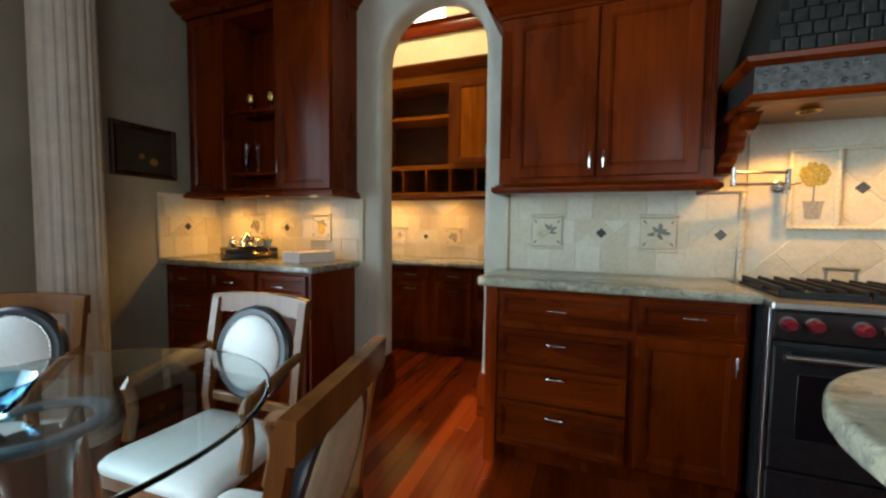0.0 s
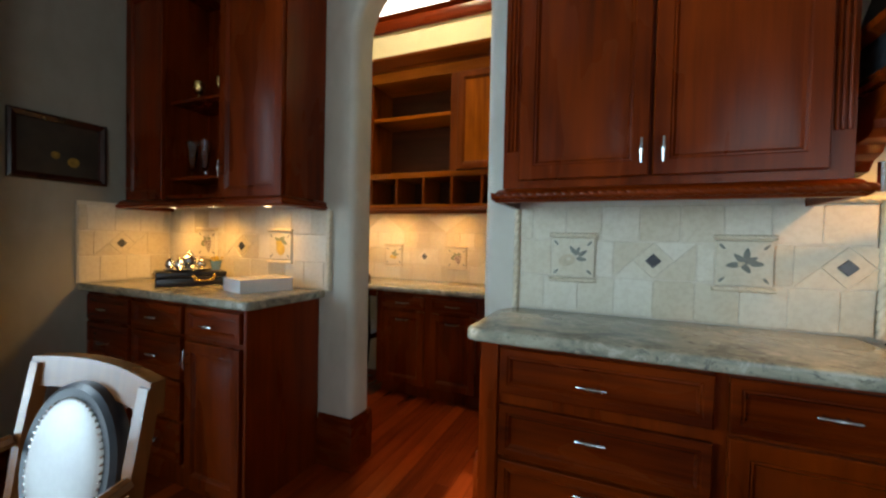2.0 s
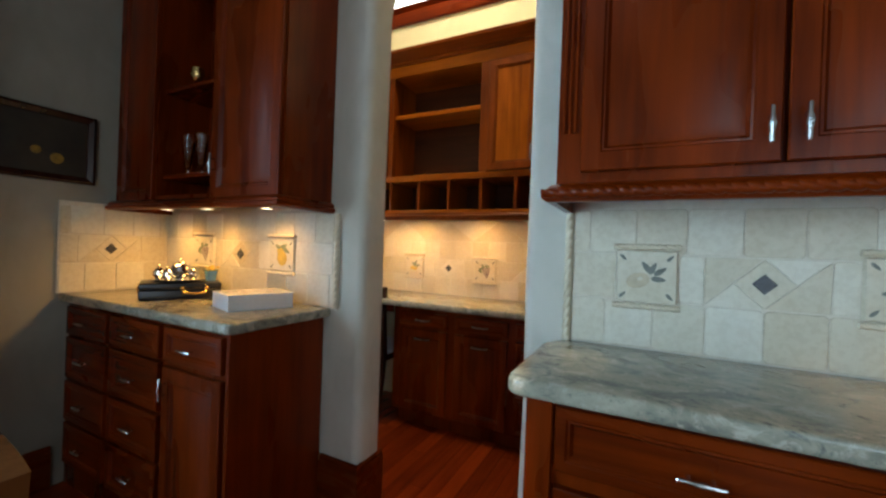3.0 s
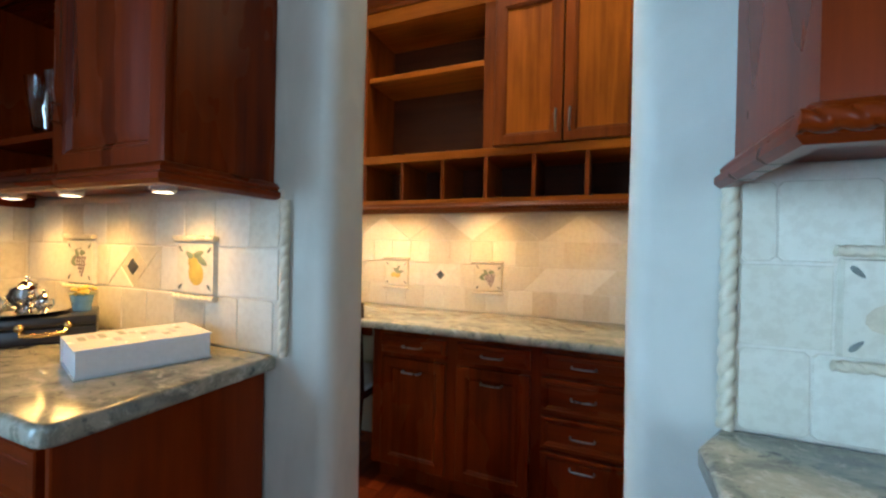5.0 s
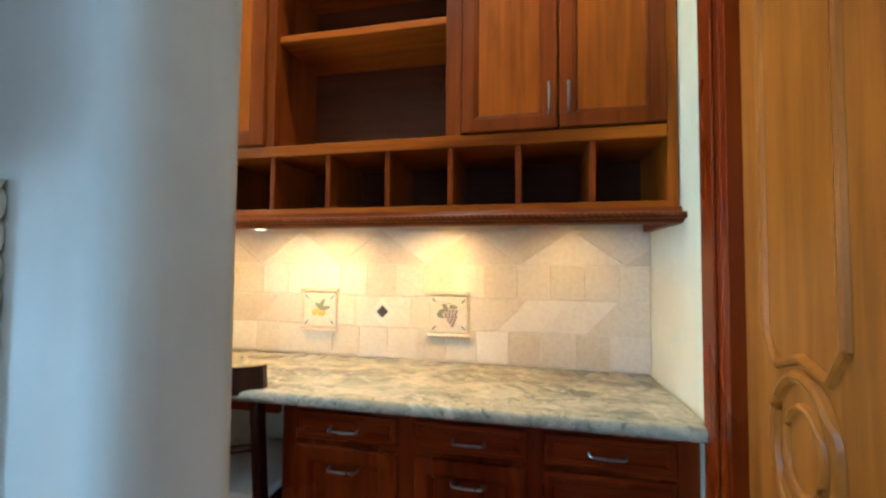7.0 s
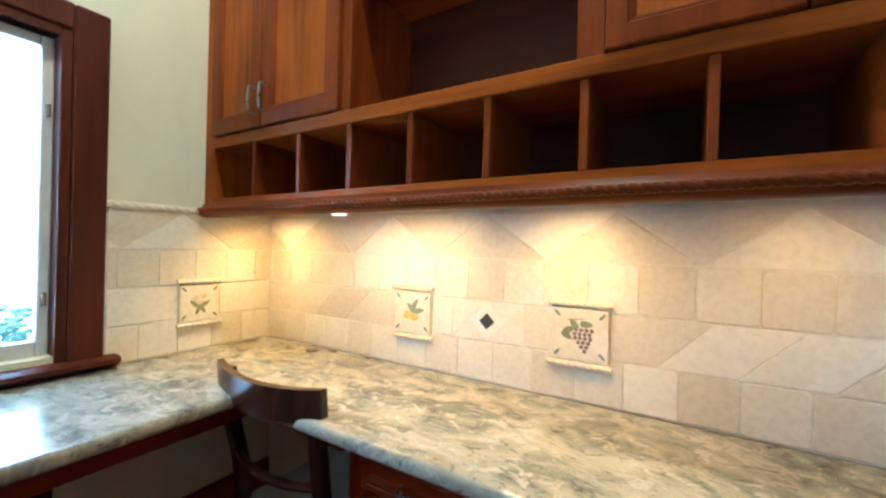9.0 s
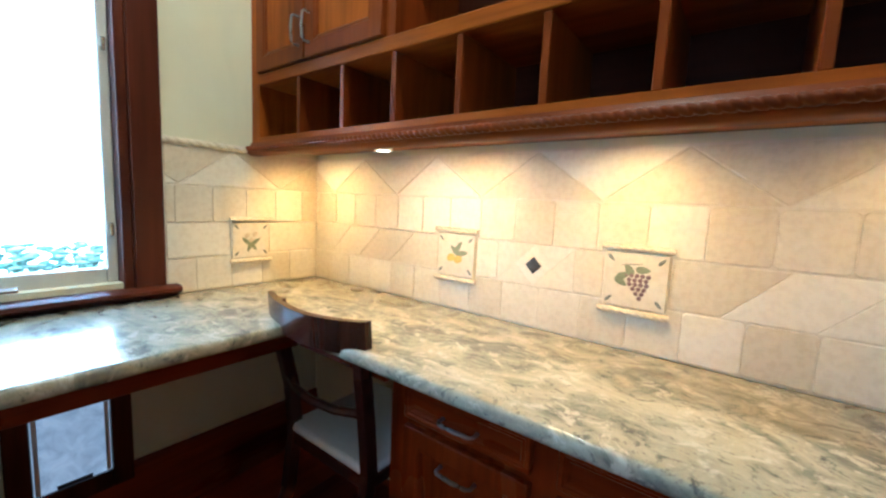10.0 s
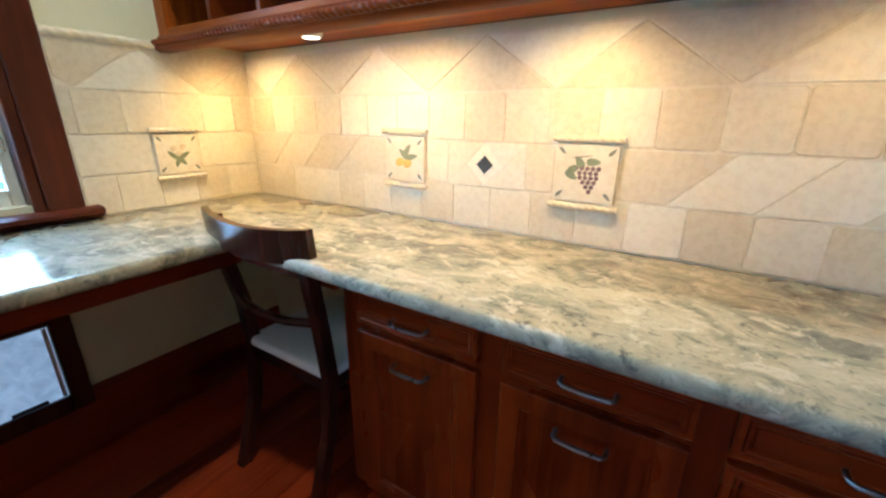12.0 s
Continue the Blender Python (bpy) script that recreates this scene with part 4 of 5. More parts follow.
def decor_tile(cx, cz, w, place, motif, n=0):
    """A painted relief tile between two rope bars. place(u, out, v) gives the world point."""
    d = thing("decor_tile", *place(cx, 0.0, cz), {"pear": "cream relief tile painted with a yellow pear", "lemon": "cream relief tile painted with lemons", "grapes": "cream relief tile painted with purple grapes", "olive": "cream relief tile painted with green olives", "leaf": "cream relief tile painted with grey-green leaves", "paleleaf": "cream relief tile with a pale pear and grey leaves"}[motif], "tile", "decor tiles")
    h = w / 2
    bm = bmesh.new()
    def quad(u0, u1, v0, v1, o0, o1, ins):
        ra = [bm.verts.new(place(u, o0, v)) for u, v in ((u0, v0), (u1, v0), (u1, v1), (u0, v1))]
        rb_ = [bm.verts.new(place(u, o1, v)) for u, v in ((u0 + ins, v0 + ins), (u1 - ins, v0 + ins), (u1 - ins, v1 - ins), (u0 + ins, v1 - ins))]
        for i in range(4):
            bm.faces.new((ra[i], ra[(i + 1) % 4], rb_[(i + 1) % 4], rb_[i]))
        bm.faces.new(rb_)
    quad(cx - h, cx + h, cz - h + 0.004, cz + h - 0.004, 0.0, 0.013, 0.004)
    bmesh.ops.recalc_face_normals(bm, faces=bm.faces)
    face = part("tile_face", bm, TILE, d)
    for s in (-1, 1):
        v = cz + s * (h + 0.007)
        part("rope_bar", rope_bar(bmesh.new(), place(cx - h - 0.008, 0.014, v), place(cx + h + 0.008, 0.014, v), 0.0095, 0.022), ROPE, d, "twisted ceramic rope bar")

    def blob(u, v, ru, rv, ang=0.0, m=GREEN, name="leaf"):
        b2 = bmesh.new()
        k = 12
        c0 = b2.verts.new(place(u, 0.0165, v))
        ring = []
        for j in range(k):
            a = 2 * math.pi * j / k
            p, q = ru * math.cos(a), rv * math.sin(a) * (1 - 0.35 * math.cos(a) if name == "leaf" else 1)
            ring.append(b2.verts.new(place(u + p * math.cos(ang) - q * math.sin(ang), 0.0134, v + p * math.sin(ang) + q * math.cos(ang))))
        for j in range(k):
            b2.faces.new((c0, ring[j], ring[(j + 1) % k]))
        bmesh.ops.recalc_face_normals(b2, faces=b2.faces)
        part(name, b2, m, face)
    s = w / 0.17
    if motif == "pear":
        blob(cx + 0.006, cz - 0.016, 0.034 * s, 0.038 * s, 0.3, YELLOW, "fruit")
        blob(cx - 0.006, cz + 0.016, 0.023 * s, 0.03 * s, 0.3, YELLOW, "fruit")
        for a, u, v in ((0.4, 0.015, 0.042), (2.6, -0.018, 0.036), (-0.5, 0.032, 0.022)):
            blob(cx + u, cz + v, 0.026 * s, 0.011 * s, a, GREEN)
    elif motif == "lemon":
        for u, v in ((-0.02, -0.012), (0.012, -0.016)):
            blob(cx + u, cz + v, 0.02 * s, 0.015 * s, 0.4, YELLOW, "fruit")
        for a, u, v in ((1.0, 0.012, 0.03), (0.2, 0.03, 0.008), (2.4, -0.004, 0.016)):
            blob(cx + u, cz + v, 0.026 * s, 0.01 * s, a, GREEN)
    elif motif == "grapes":
        for r, row in enumerate((5, 4, 4, 3, 2, 1)):
            for k2 in range(row):
                blob(cx + 0.006 + (k2 - (row - 1) / 2) * 0.0145 + 0.002 * r, cz + 0.014 - r * 0.0125, 0.0064, 0.0064, 0, PURPLE, "grape")
        for a, u, v in ((0.5, -0.03, 0.012), (2.2, -0.016, 0.03), (0.0, 0.02, 0.032), (-0.6, -0.036, -0.006)):
            blob(cx + u, cz + v, 0.019 * s, 0.01 * s, a, GREEN)
        blob(cx - 0.01, cz + 0.045, 0.03, 0.0018, 0.15, BRONZE, "stem")
    elif motif == "olive":
        for u, v in ((-0.018, 0.02), (0.016, 0.024), (0.0, 0.0)):
            blob(cx + u, cz + v, 0.014 * s, 0.011 * s, 0.7, TAN, "fruit")
        for a, u, v in ((0.5, 0.02, -0.006), (2.4, -0.024, -0.004), (-0.9, 0.008, -0.028), (-2.0, -0.008, -0.03)):
            blob(cx + u, cz + v, 0.024 * s, 0.009 * s, a, GREEN)
    elif motif == "paleleaf":
        blob(cx - 0.022, cz - 0.012, 0.034, 0.024, 0.3, TAN, "fruit")
        blob(cx - 0.02, cz - 0.01, 0.028, 0.019, 0.3, PALE, "fruit")
        for a, u, v in ((1.1, 0.018, 0.026), (0.6, 0.038, 0.018), (-0.1, 0.034, -0.006), (2.2, 0.0, 0.03)):
            blob(cx + u, cz + v, 0.02, 0.008, a, GREYGREEN)
    else:
        for a, u, v in ((0.5, 0.02, 0.012), (2.4, -0.014, 0.018), (-0.9, 0.006, -0.016), (-0.1, 0.036, 0.0), (3.3, -0.032, -0.006), (1.5, 0.008, 0.034)):
            blob(cx + u, cz + v, 0.022 * s, 0.01 * s, a, GREYGREEN)
        blob(cx - 0.01, cz - 0.002, 0.014 * s, 0.01 * s, 0.4, TAN, "fruit")
    for su in (-1, 1):
        for sv in (-1, 1):
            blob(cx + su * (h - 0.02), cz + sv * (h - 0.026), 0.013, 0.0045, su * sv * 0.8, GREYGREEN)
    return d


def on_north(y):
    return lambda u, o, v: (u, y - o, v)


def on_west(x):
    return lambda u, o, v: (x + o, u, v)


K_PLACE, O_PLACE, OW_PLACE, KW_PLACE = on_north(2.59), on_north(4.023), on_west(OX0 + 0.01), on_west(LX + 0.01)
DEC_K = [(0.058, 1.168, 0.168, "paleleaf"), (0.627, 1.168, 0.168, "leaf"), (-1.515, 1.172, 0.165, "pear"), (-2.12, 1.172, 0.165, "grapes")]
DEC_O = [(-1.62, 1.078, 0.17, "lemon"), (-1.005, 1.076, 0.17, "grapes")]
DEC_OW = [(3.682, 1.070, 0.165, "olive")]
for c in DEC_K:
    decor_tile(c[0], c[1], c[2], K_PLACE, c[3])
for c in DEC_O:
    decor_tile(c[0], c[1], c[2], O_PLACE, c[3])
for c in DEC_OW:
    decor_tile(c[0], c[1], c[2], OW_PLACE, c[3])

# rope edgings of the tiled fields
def rope_edge(p0, p1, r=0.0135, pitch=0.032):
    ob = part("trim", rope_bar(bmesh.new(), p0, p1, r, pitch, 2, 18), ROPE)
    return tagged(ob, "cream twisted ceramic rope edging", kind="structure")


rope_edge((-0.172, 2.588, CZ), (-0.172, 2.588, 1.365))
rope_edge((-1.176, 2.588, CZ), (-1.176, 2.588, 1.37))
rope_edge((0.99, 2.585, CZ), (0.99, 2.585, 1.375))
rope_edge((0.825, 2.585, 1.385), (1.005, 2.585, 1.385), 0.011, 0.03)
rope_edge((OX0 + 0.012, 3.36, 1.452), (OX0 + 0.012, 3.69, 1.452), 0.014, 0.035)
# framed topiary panel behind the range
tp = thing("topiary_panel", 1.3, 2.59, 1.2, "tiled panel with a potted topiary in rope frames", "tile panel")
for a, b in (((1.163, 1.205), (2.3, 1.205)), ((1.163, 1.565), (2.3, 1.585)), ((1.17, 1.205), (1.17, 1.565)), ((1.345, 1.205), (1.345, 1.565))):
    part("rope_frame", rope_bar(bmesh.new(), (a[0], 2.572, a[1]), (b[0], 2.572, b[1]), 0.011, 0.026), ROPE, tp)
part("tile_face", boxm(1.175, 1.34, 2.576, 2.59, 1.21, 1.56, 0.003), TILE, tp)
random.seed(3)
bm = bmesh.new()
for i in range(150):
    a, r = random.uniform(0, 2 * math.pi), 0.053 * math.sqrt(random.random())
    ball(bm, 1.258 + r * math.cos(a), 2.575, 1.455 + r * math.sin(a), 0.009, 0.003, 0.009, 6, 4)
tagged(part("leaves", bm, worn("topiary_glaze", (0.36, 0.30, 0.06), 0.4, 0.0, 0.6, 120), tp, "painted olive topiary ball"), kind="stuff")
part("stem", boxm(1.255, 1.261, 2.573, 2.577, 1.328, 1.42), GREYGREEN, tp)
part("pot", prism(bmesh.new(), [(1.23, 1.25), (1.286, 1.25), (1.295, 1.318), (1.3, 1.33), (1.217, 1.33), (1.222, 1.318)], "y", 2.572, 2.577), worn("pot_glaze", (0.3, 0.28, 0.24), 0.4, 0.0, 0.4, 80), tp)

# ---------------------------------------------------------------- office window, door, pet door
w = thing("window_1", OX0, 3.03, 0.9, "casement window in a cherry frame with a deep sill", "window", kind="structure")
WY0, WY1, WZ0, WZ1 = 2.86, 3.235, 0.935, 1.985
part("casing", boxm(OX0, OX0 + 0.022, WY1 + 0.03, WY1 + 0.125, 0.91, 2.10, 0.005), TRIMWOOD, w)
part("casing", boxm(OX0, OX0 + 0.022, KT + 0.002, WY1 + 0.029, WZ1 + 0.03, 2.10, 0.005), TRIMWOOD, w)
part("jamb", boxm(OX0 - 0.1, OX0 + 0.012, WY1, WY1 + 0.03, 0.91, WZ1 + 0.03, 0.003), TRIMWOOD, w)
part("head", boxm(OX0 - 0.1, OX0 + 0.012, WY0, WY1, WZ1, WZ1 + 0.03, 0.003), TRIMWOOD, w)
part("sill", prism(bmesh.new(), [(OX0 - 0.1, 0.915), (OX0 + 0.055, 0.915), (OX0 + 0.07, 0.908), (OX0 + 0.07, 0.895), (OX0 + 0.05, 0.885), (OX0 + 0.025, OZ + 0.001), (OX0 - 0.1, OZ + 0.001)], "y", KT + 0.002, 3.395), TRIMWOOD, w)
sash = part("sash", boxm(OX0 - 0.085, OX0 - 0.045, WY1 - 0.032, WY1 - 0.001, 0.917, WZ1 - 0.001, 0.004), VINYL, w)
part("sash_rail", boxm(OX0 - 0.085, OX0 - 0.045, WY0 + 0.001, WY1 - 0.033, 0.917, 0.985, 0.004), VINYL, w)
part("sash_rail", boxm(OX0 - 0.085, OX0 - 0.045, WY0 + 0.001, WY1 - 0.033, WZ1 - 0.035, WZ1 - 0.001, 0.004), VINYL, w)
p = part("pane", boxm(OX0 - 0.068, OX0 - 0.063, WY0, WY1 - 0.033, 0.985, WZ1 - 0.035), GLASS, w)
p.visible_shadow = False
for z in (1.1, 1.72):
    part("latch", boxm(OX0 - 0.045, OX0 - 0.035, WY1 - 0.024, WY1 - 0.01, z, z + 0.045, 0.003), NICKEL, w)
bm = tube(bmesh.new(), [(OX0 - 0.03, 2.90, 0.93), (OX0 - 0.01, 2.92, 0.945), (OX0 + 0.0, 2.98, 0.945)], 0.008, 8)
box(bm, OX0 - 0.045, OX0 - 0.02, 2.88, 2.94, 0.917, 0.935, 0.004)
part("crank", bm, NICKEL, w, "folding nickel window crank")

dr = thing("door_1", OX1, 3.15, 0, "honey-stained alder door with a carved oval panel", "door", kind="structure")
for y0_, y1_ in ((3.385, 3.505), (2.832, 2.89)):
    bm = boxm(OX1 - 0.022, OX1, y0_, y1_, 0, 2.16, 0.004)
    box(bm, OX1 - 0.03, OX1 - 0.022, y0_ + 0.025, min(y1_, y0_ + 0.06), 0, 2.13, 0.003)
    part("casing", bm, WOOD["z"], dr)
part("casing", boxm(OX1 - 0.022, OX1, 2.89, 3.385, 2.05, 2.16, 0.004), WOOD["y"], dr)
part("jamb", boxm(OX1 - 0.02, OX1 + 0.15, 3.36, 3.384, 0, 2.05, 0.002), WOOD["z"], dr)
part("slab", boxm(OX1 + 0.012, OX1 + 0.052, 2.892, 3.358, 0.005, 2.045, 0.003), DOORWOOD, dr)
fx = OX1 + 0.012


def raised_outline(pts, rr, name):
    part(name, tube(bmesh.new(), [(fx - 0.001, y, z) for y, z in pts + pts[:1]], rr, 8, False), DOORWOOD, dr)


yc = 3.165
raised_outline([(3.06, 1.16), (3.06, 1.9), (3.10, 1.97), (3.23, 1.97), (3.275, 1.9), (3.275, 1.16), (3.235, 1.10), (yc, 1.125), (3.095, 1.10)], 0.011, "upper_moulding")
raised_outline([(yc + 0.085 * math.cos(2 * math.pi * k / 28), 0.955 + 0.135 * math.sin(2 * math.pi * k / 28)) for k in range(28)], 0.013, "oval_moulding")
raised_outline([(yc + 0.05 * math.cos(2 * math.pi * k / 28), 0.955 + 0.08 * math.sin(2 * math.pi * k / 28)) for k in range(28)], 0.008, "oval_inner_moulding")
raised_outline([(3.06, 0.75), (3.095, 0.81), (yc, 0.785), (3.235, 0.81), (3.275, 0.75), (3.275, 0.2), (3.06, 0.2)], 0.011, "lower_moulding")

pd = thing("pet_door", OX0, 3.05, 0.25, "dog door with a white translucent flap under the desk", "pet door")
for q in ((2.917, 2.977, 0.20, 0.60), (3.177, 3.237, 0.20, 0.60), (2.978, 3.176, 0.54, 0.60), (2.978, 3.176, 0.20, 0.265)):
    part("frame", boxm(OX0 + 0.0, OX0 + 0.022, q[0], q[1], q[2], q[3], 0.004), DARKWOOD, pd)
fm, fnt, fb = mat("cloudy_glow_flap", 0.35, 0.0, (0.82, 0.84, 0.86))
fb.inputs["Transmission Weight"].default_value = 0.3
# faint emission stands for daylight coming through the flap
fb.inputs["Emission Color"].default_value = (0.9, 0.95, 1.0, 1)
flap_cloud = noise_tex(fnt, coords(fnt), 14, 4, 0.6, 0.6)
fnt.links.new(ramp(fnt, flap_cloud, [(0.35, (0.42, 0.43, 0.45)), (0.62, (0.86, 0.87, 0.88))]), fb.inputs["Base Color"])
fb.inputs["Emission Strength"].default_value = 0.12
part("flap", boxm(OX0 + 0.004, OX0 + 0.01, 2.979, 3.175, 0.266, 0.539), fm, pd, "cloudy white flap with daylight put in as a faint glow")
for y in (2.982, 3.160):
    part("flap_edge", boxm(OX0 + 0.0105, OX0 + 0.014, y, y + 0.012, 0.27, 0.535), WHITE, pd)
part("magnet", boxm(OX0 + 0.0105, OX0 + 0.016, 3.032, 3.122, 0.268, 0.28), BLACK, pd)

# ---------------------------------------------------------------- things on the left worktop
sc = thing("black_case", -2.2, 2.35, CZ, "black lacquer case with brass handle on the worktop", "case")
M = Matrix.Translation((-1.985, 2.385, 0)) @ Matrix.Rotation(radians(-28), 4, "Z")


def turned(bm, m):
    bmesh.ops.transform(bm, matrix=m, verts=bm.verts)
    return bm


part("lower_shell", turned(boxm(-0.105, 0.105, -0.165, 0.165, CZ + 0.001, CZ + 0.045, 0.006, 2), M), BLACK, sc)
part("lid", turned(boxm(-0.105, 0.105, -0.165, 0.165, CZ + 0.047, CZ + 0.078, 0.008, 2), M), BLACK, sc)
for x in (-0.06, 0.06):
    part("clasp", turned(boxm(x - 0.014, x + 0.014, -0.172, -0.165, CZ + 0.03, CZ + 0.062, 0.002), M), BRASS, sc)
bm = tube(bmesh.new(), [(0.11, 0.0, CZ + 0.05), (0.13, 0.005, CZ + 0.035), (0.135, 0.05, CZ + 0.03), (0.13, 0.095, CZ + 0.035), (0.11, 0.1, CZ + 0.05)], 0.006, 8)
for y in (0.0, 0.1):
    ball(bm, 0.111, y, CZ + 0.052, 0.012)
part("handle", turned(bm, M), BRASS, sc, "curled brass handle")
zt = CZ + 0.0785
tr = part("silver_tray", lathe(bmesh.new(), -1.995, 2.37, [(0, zt), (0.095, zt), (0.115, zt + 0.012), (0.12, zt + 0.012), (0.097, zt - 0.0), (0, zt + 0.002)], 28), SILVER)
tagged(tr, "round polished silver tray on the black case", "tray")
tpot = thing("silver_teapot", -2.015, 2.40, zt, "polished silver teapot on a tray", "teapot")
part("body", lathe(bmesh.new(), -2.015, 2.40, [(0, zt + 0.004), (0.03, zt + 0.004), (0.026, zt + 0.012), (0.045, zt + 0.03), (0.05, zt + 0.05), (0.04, zt + 0.075), (0.022, zt + 0.085), (0, zt + 0.086)], 20), SILVER, tpot)
part("lid", lathe(bmesh.new(), -2.015, 2.40, [(0.022, zt + 0.086), (0.014, zt + 0.096), (0.004, zt + 0.1), (0.007, zt + 0.108), (0, zt + 0.114)], 16), SILVER, tpot)
part("spout", tube(bmesh.new(), [(-1.975, 2.39, zt + 0.035), (-1.945, 2.38, zt + 0.05), (-1.930, 2.375, zt + 0.078)], [0.011, 0.008, 0.006], 10), SILVER, tpot)
part("handle", tube(bmesh.new(), [(-2.060, 2.415, zt + 0.065), (-2.087, 2.42, zt + 0.06), (-2.087, 2.42, zt + 0.035), (-2.060, 2.413, zt + 0.03)], 0.004, 8), SILVER, tpot)
for i, (x, y, r) in enumerate(((-2.075, 2.33, 0.03), (-1.965, 2.31, 0.026), (-1.920, 2.40, 0.024))):
    c = thing("silver_bowl", x, y, zt, "small polished silver sugar bowl on a tray", "bowl", "silver bowls on the tray")
    part("body", lathe(bmesh.new(), x, y, [(0, zt + 0.004), (r * 0.6, zt + 0.004), (r * 0.5, zt + 0.01), (r, zt + 0.03), (r * 0.95, zt + 0.046), (r * 0.85, zt + 0.046), (0, zt + 0.02)], 18), SILVER, c)
    part("lid", lathe(bmesh.new(), x, y, [(r * 0.84, zt + 0.047), (r * 0.5, zt + 0.06), (0.004, zt + 0.064), (0.006, zt + 0.072), (0, zt + 0.076)], 16), SILVER, c)
fp = thing("flower_pot", -1.92, 2.45, CZ, "small pale blue pot with yellow flowers on the case", "plant")
z = CZ + 0.0785
part("pot", lathe(bmesh.new(), -1.925, 2.495, [(0, z), (0.022, z), (0.03, z + 0.05), (0.027, z + 0.05), (0, z + 0.045)], 16), BLUEGLASS, fp)
random.seed(11)
bm = bmesh.new()
for i in range(16):
    ball(bm, -1.925 + random.uniform(-0.022, 0.022), 2.495 + random.uniform(-0.022, 0.022), z + 0.058 + random.uniform(-0.006, 0.015), 0.009, 0.009, 0.006, 6, 4)
part("blossom", bm, YELLOW, fp)
bm = bmesh.new()
for i in range(8):
    a = i * 0.8
    ball(bm, -1.925 + 0.028 * math.cos(a), 2.495 + 0.028 * math.sin(a), z + 0.054, 0.013, 0.006, 0.004, 6, 4)
part("leaves", bm, GREEN, fp)

bk = thing("thick_book", -1.6, 2.4, CZ, "thick white book with a printed cover", "book")
MB = Matrix.Translation((-1.478, 2.405, 0)) @ Matrix.Rotation(radians(72), 4, "Z")
part("page_block", turned(boxm(-0.133, 0.133, -0.098, 0.092, CZ + 0.004, CZ + 0.062), MB), PAPER, bk)
part("cover", turned(boxm(-0.137, 0.137, -0.102, 0.098, CZ + 0.0625, CZ + 0.066, 0.001), MB), WHITE, bk)
part("cover", turned(boxm(-0.137, 0.137, -0.102, 0.098, CZ + 0.0005, CZ + 0.0035, 0.001), MB), WHITE, bk)
part("spine", turned(boxm(-0.137, 0.137, 0.0925, 0.098, CZ + 0.0036, CZ + 0.0624), MB), WHITE, bk)
random.seed(5)
for i in range(11):
    u, v = -0.115 + 0.02 * i, random.uniform(-0.05, 0.03)
    part("cover_bar", turned(boxm(u, u + 0.014, v, v + random.uniform(0.025, 0.06), CZ + 0.0661, CZ + 0.0666), MB), PINK if i % 2 else GREYGREEN, bk)

# ---------------------------------------------------------------- table and chairs
tb = thing("dining_table", -0.885, 0.72, 0, "round glass dining table on a dark pedestal", "table")
TC = (-0.895, 0.74)
part("tabletop", lathe(bmesh.new(), *TC, [(0, 0.74), (0.49, 0.74), (0.4985, 0.74), (0.503, 0.743), (0.503, 0.747), (0.4985, 0.75), (0.49, 0.75), (0, 0.75)], 96), TABLEGLASS, tb, "clear greenish glass top").visible_shadow = False
bm = bmesh.new()
n, R = 48, 0.125
tor = [(R + 0.022 * math.cos(2 * math.pi * k / 10), 0.715 + 0.01 * math.sin(2 * math.pi * k / 10)) for k in range(11)]
part("support_ring", lathe(bmesh.new(), *TC, tor, 48), worn("slate_metal", (0.012, 0.018, 0.03), 0.6), tb, "dark ring under the glass")
part("pedestal", lathe(bmesh.new(), *TC, [(0, 0), (0.28, 0), (0.28, 0.02), (0.09, 0.05), (0.06, 0.2), (0.06, 0.6), (0.09, 0.68), (0, 0.68)], 32), DARKWOOD, tb, "slim dark turned pedestal")
for k in range(4):
    a = math.pi / 2 * k + 0.4
    part("spoke", tube(bmesh.new(), [(TC[0] + 0.05 * math.cos(a), TC[1] + 0.05 * math.sin(a), 0.66), (TC[0] + 0.115 * math.cos(a), TC[1] + 0.115 * math.sin(a), 0.706)], 0.01, 8), DARKWOOD, tb)
bw = part("glass_bowl", lathe(bmesh.new(), -0.975, 0.68, [(0, 0.7505), (0.045, 0.7505), (0.05, 0.757), (0.08, 0.785), (0.1, 0.825), (0.097, 0.827), (0.076, 0.79), (0.045, 0.762), (0, 0.76)], 32), BLUEBOWL)
bw.visible_shadow = False
tagged(bw, "blue glass bowl on the glass table", "bowl")


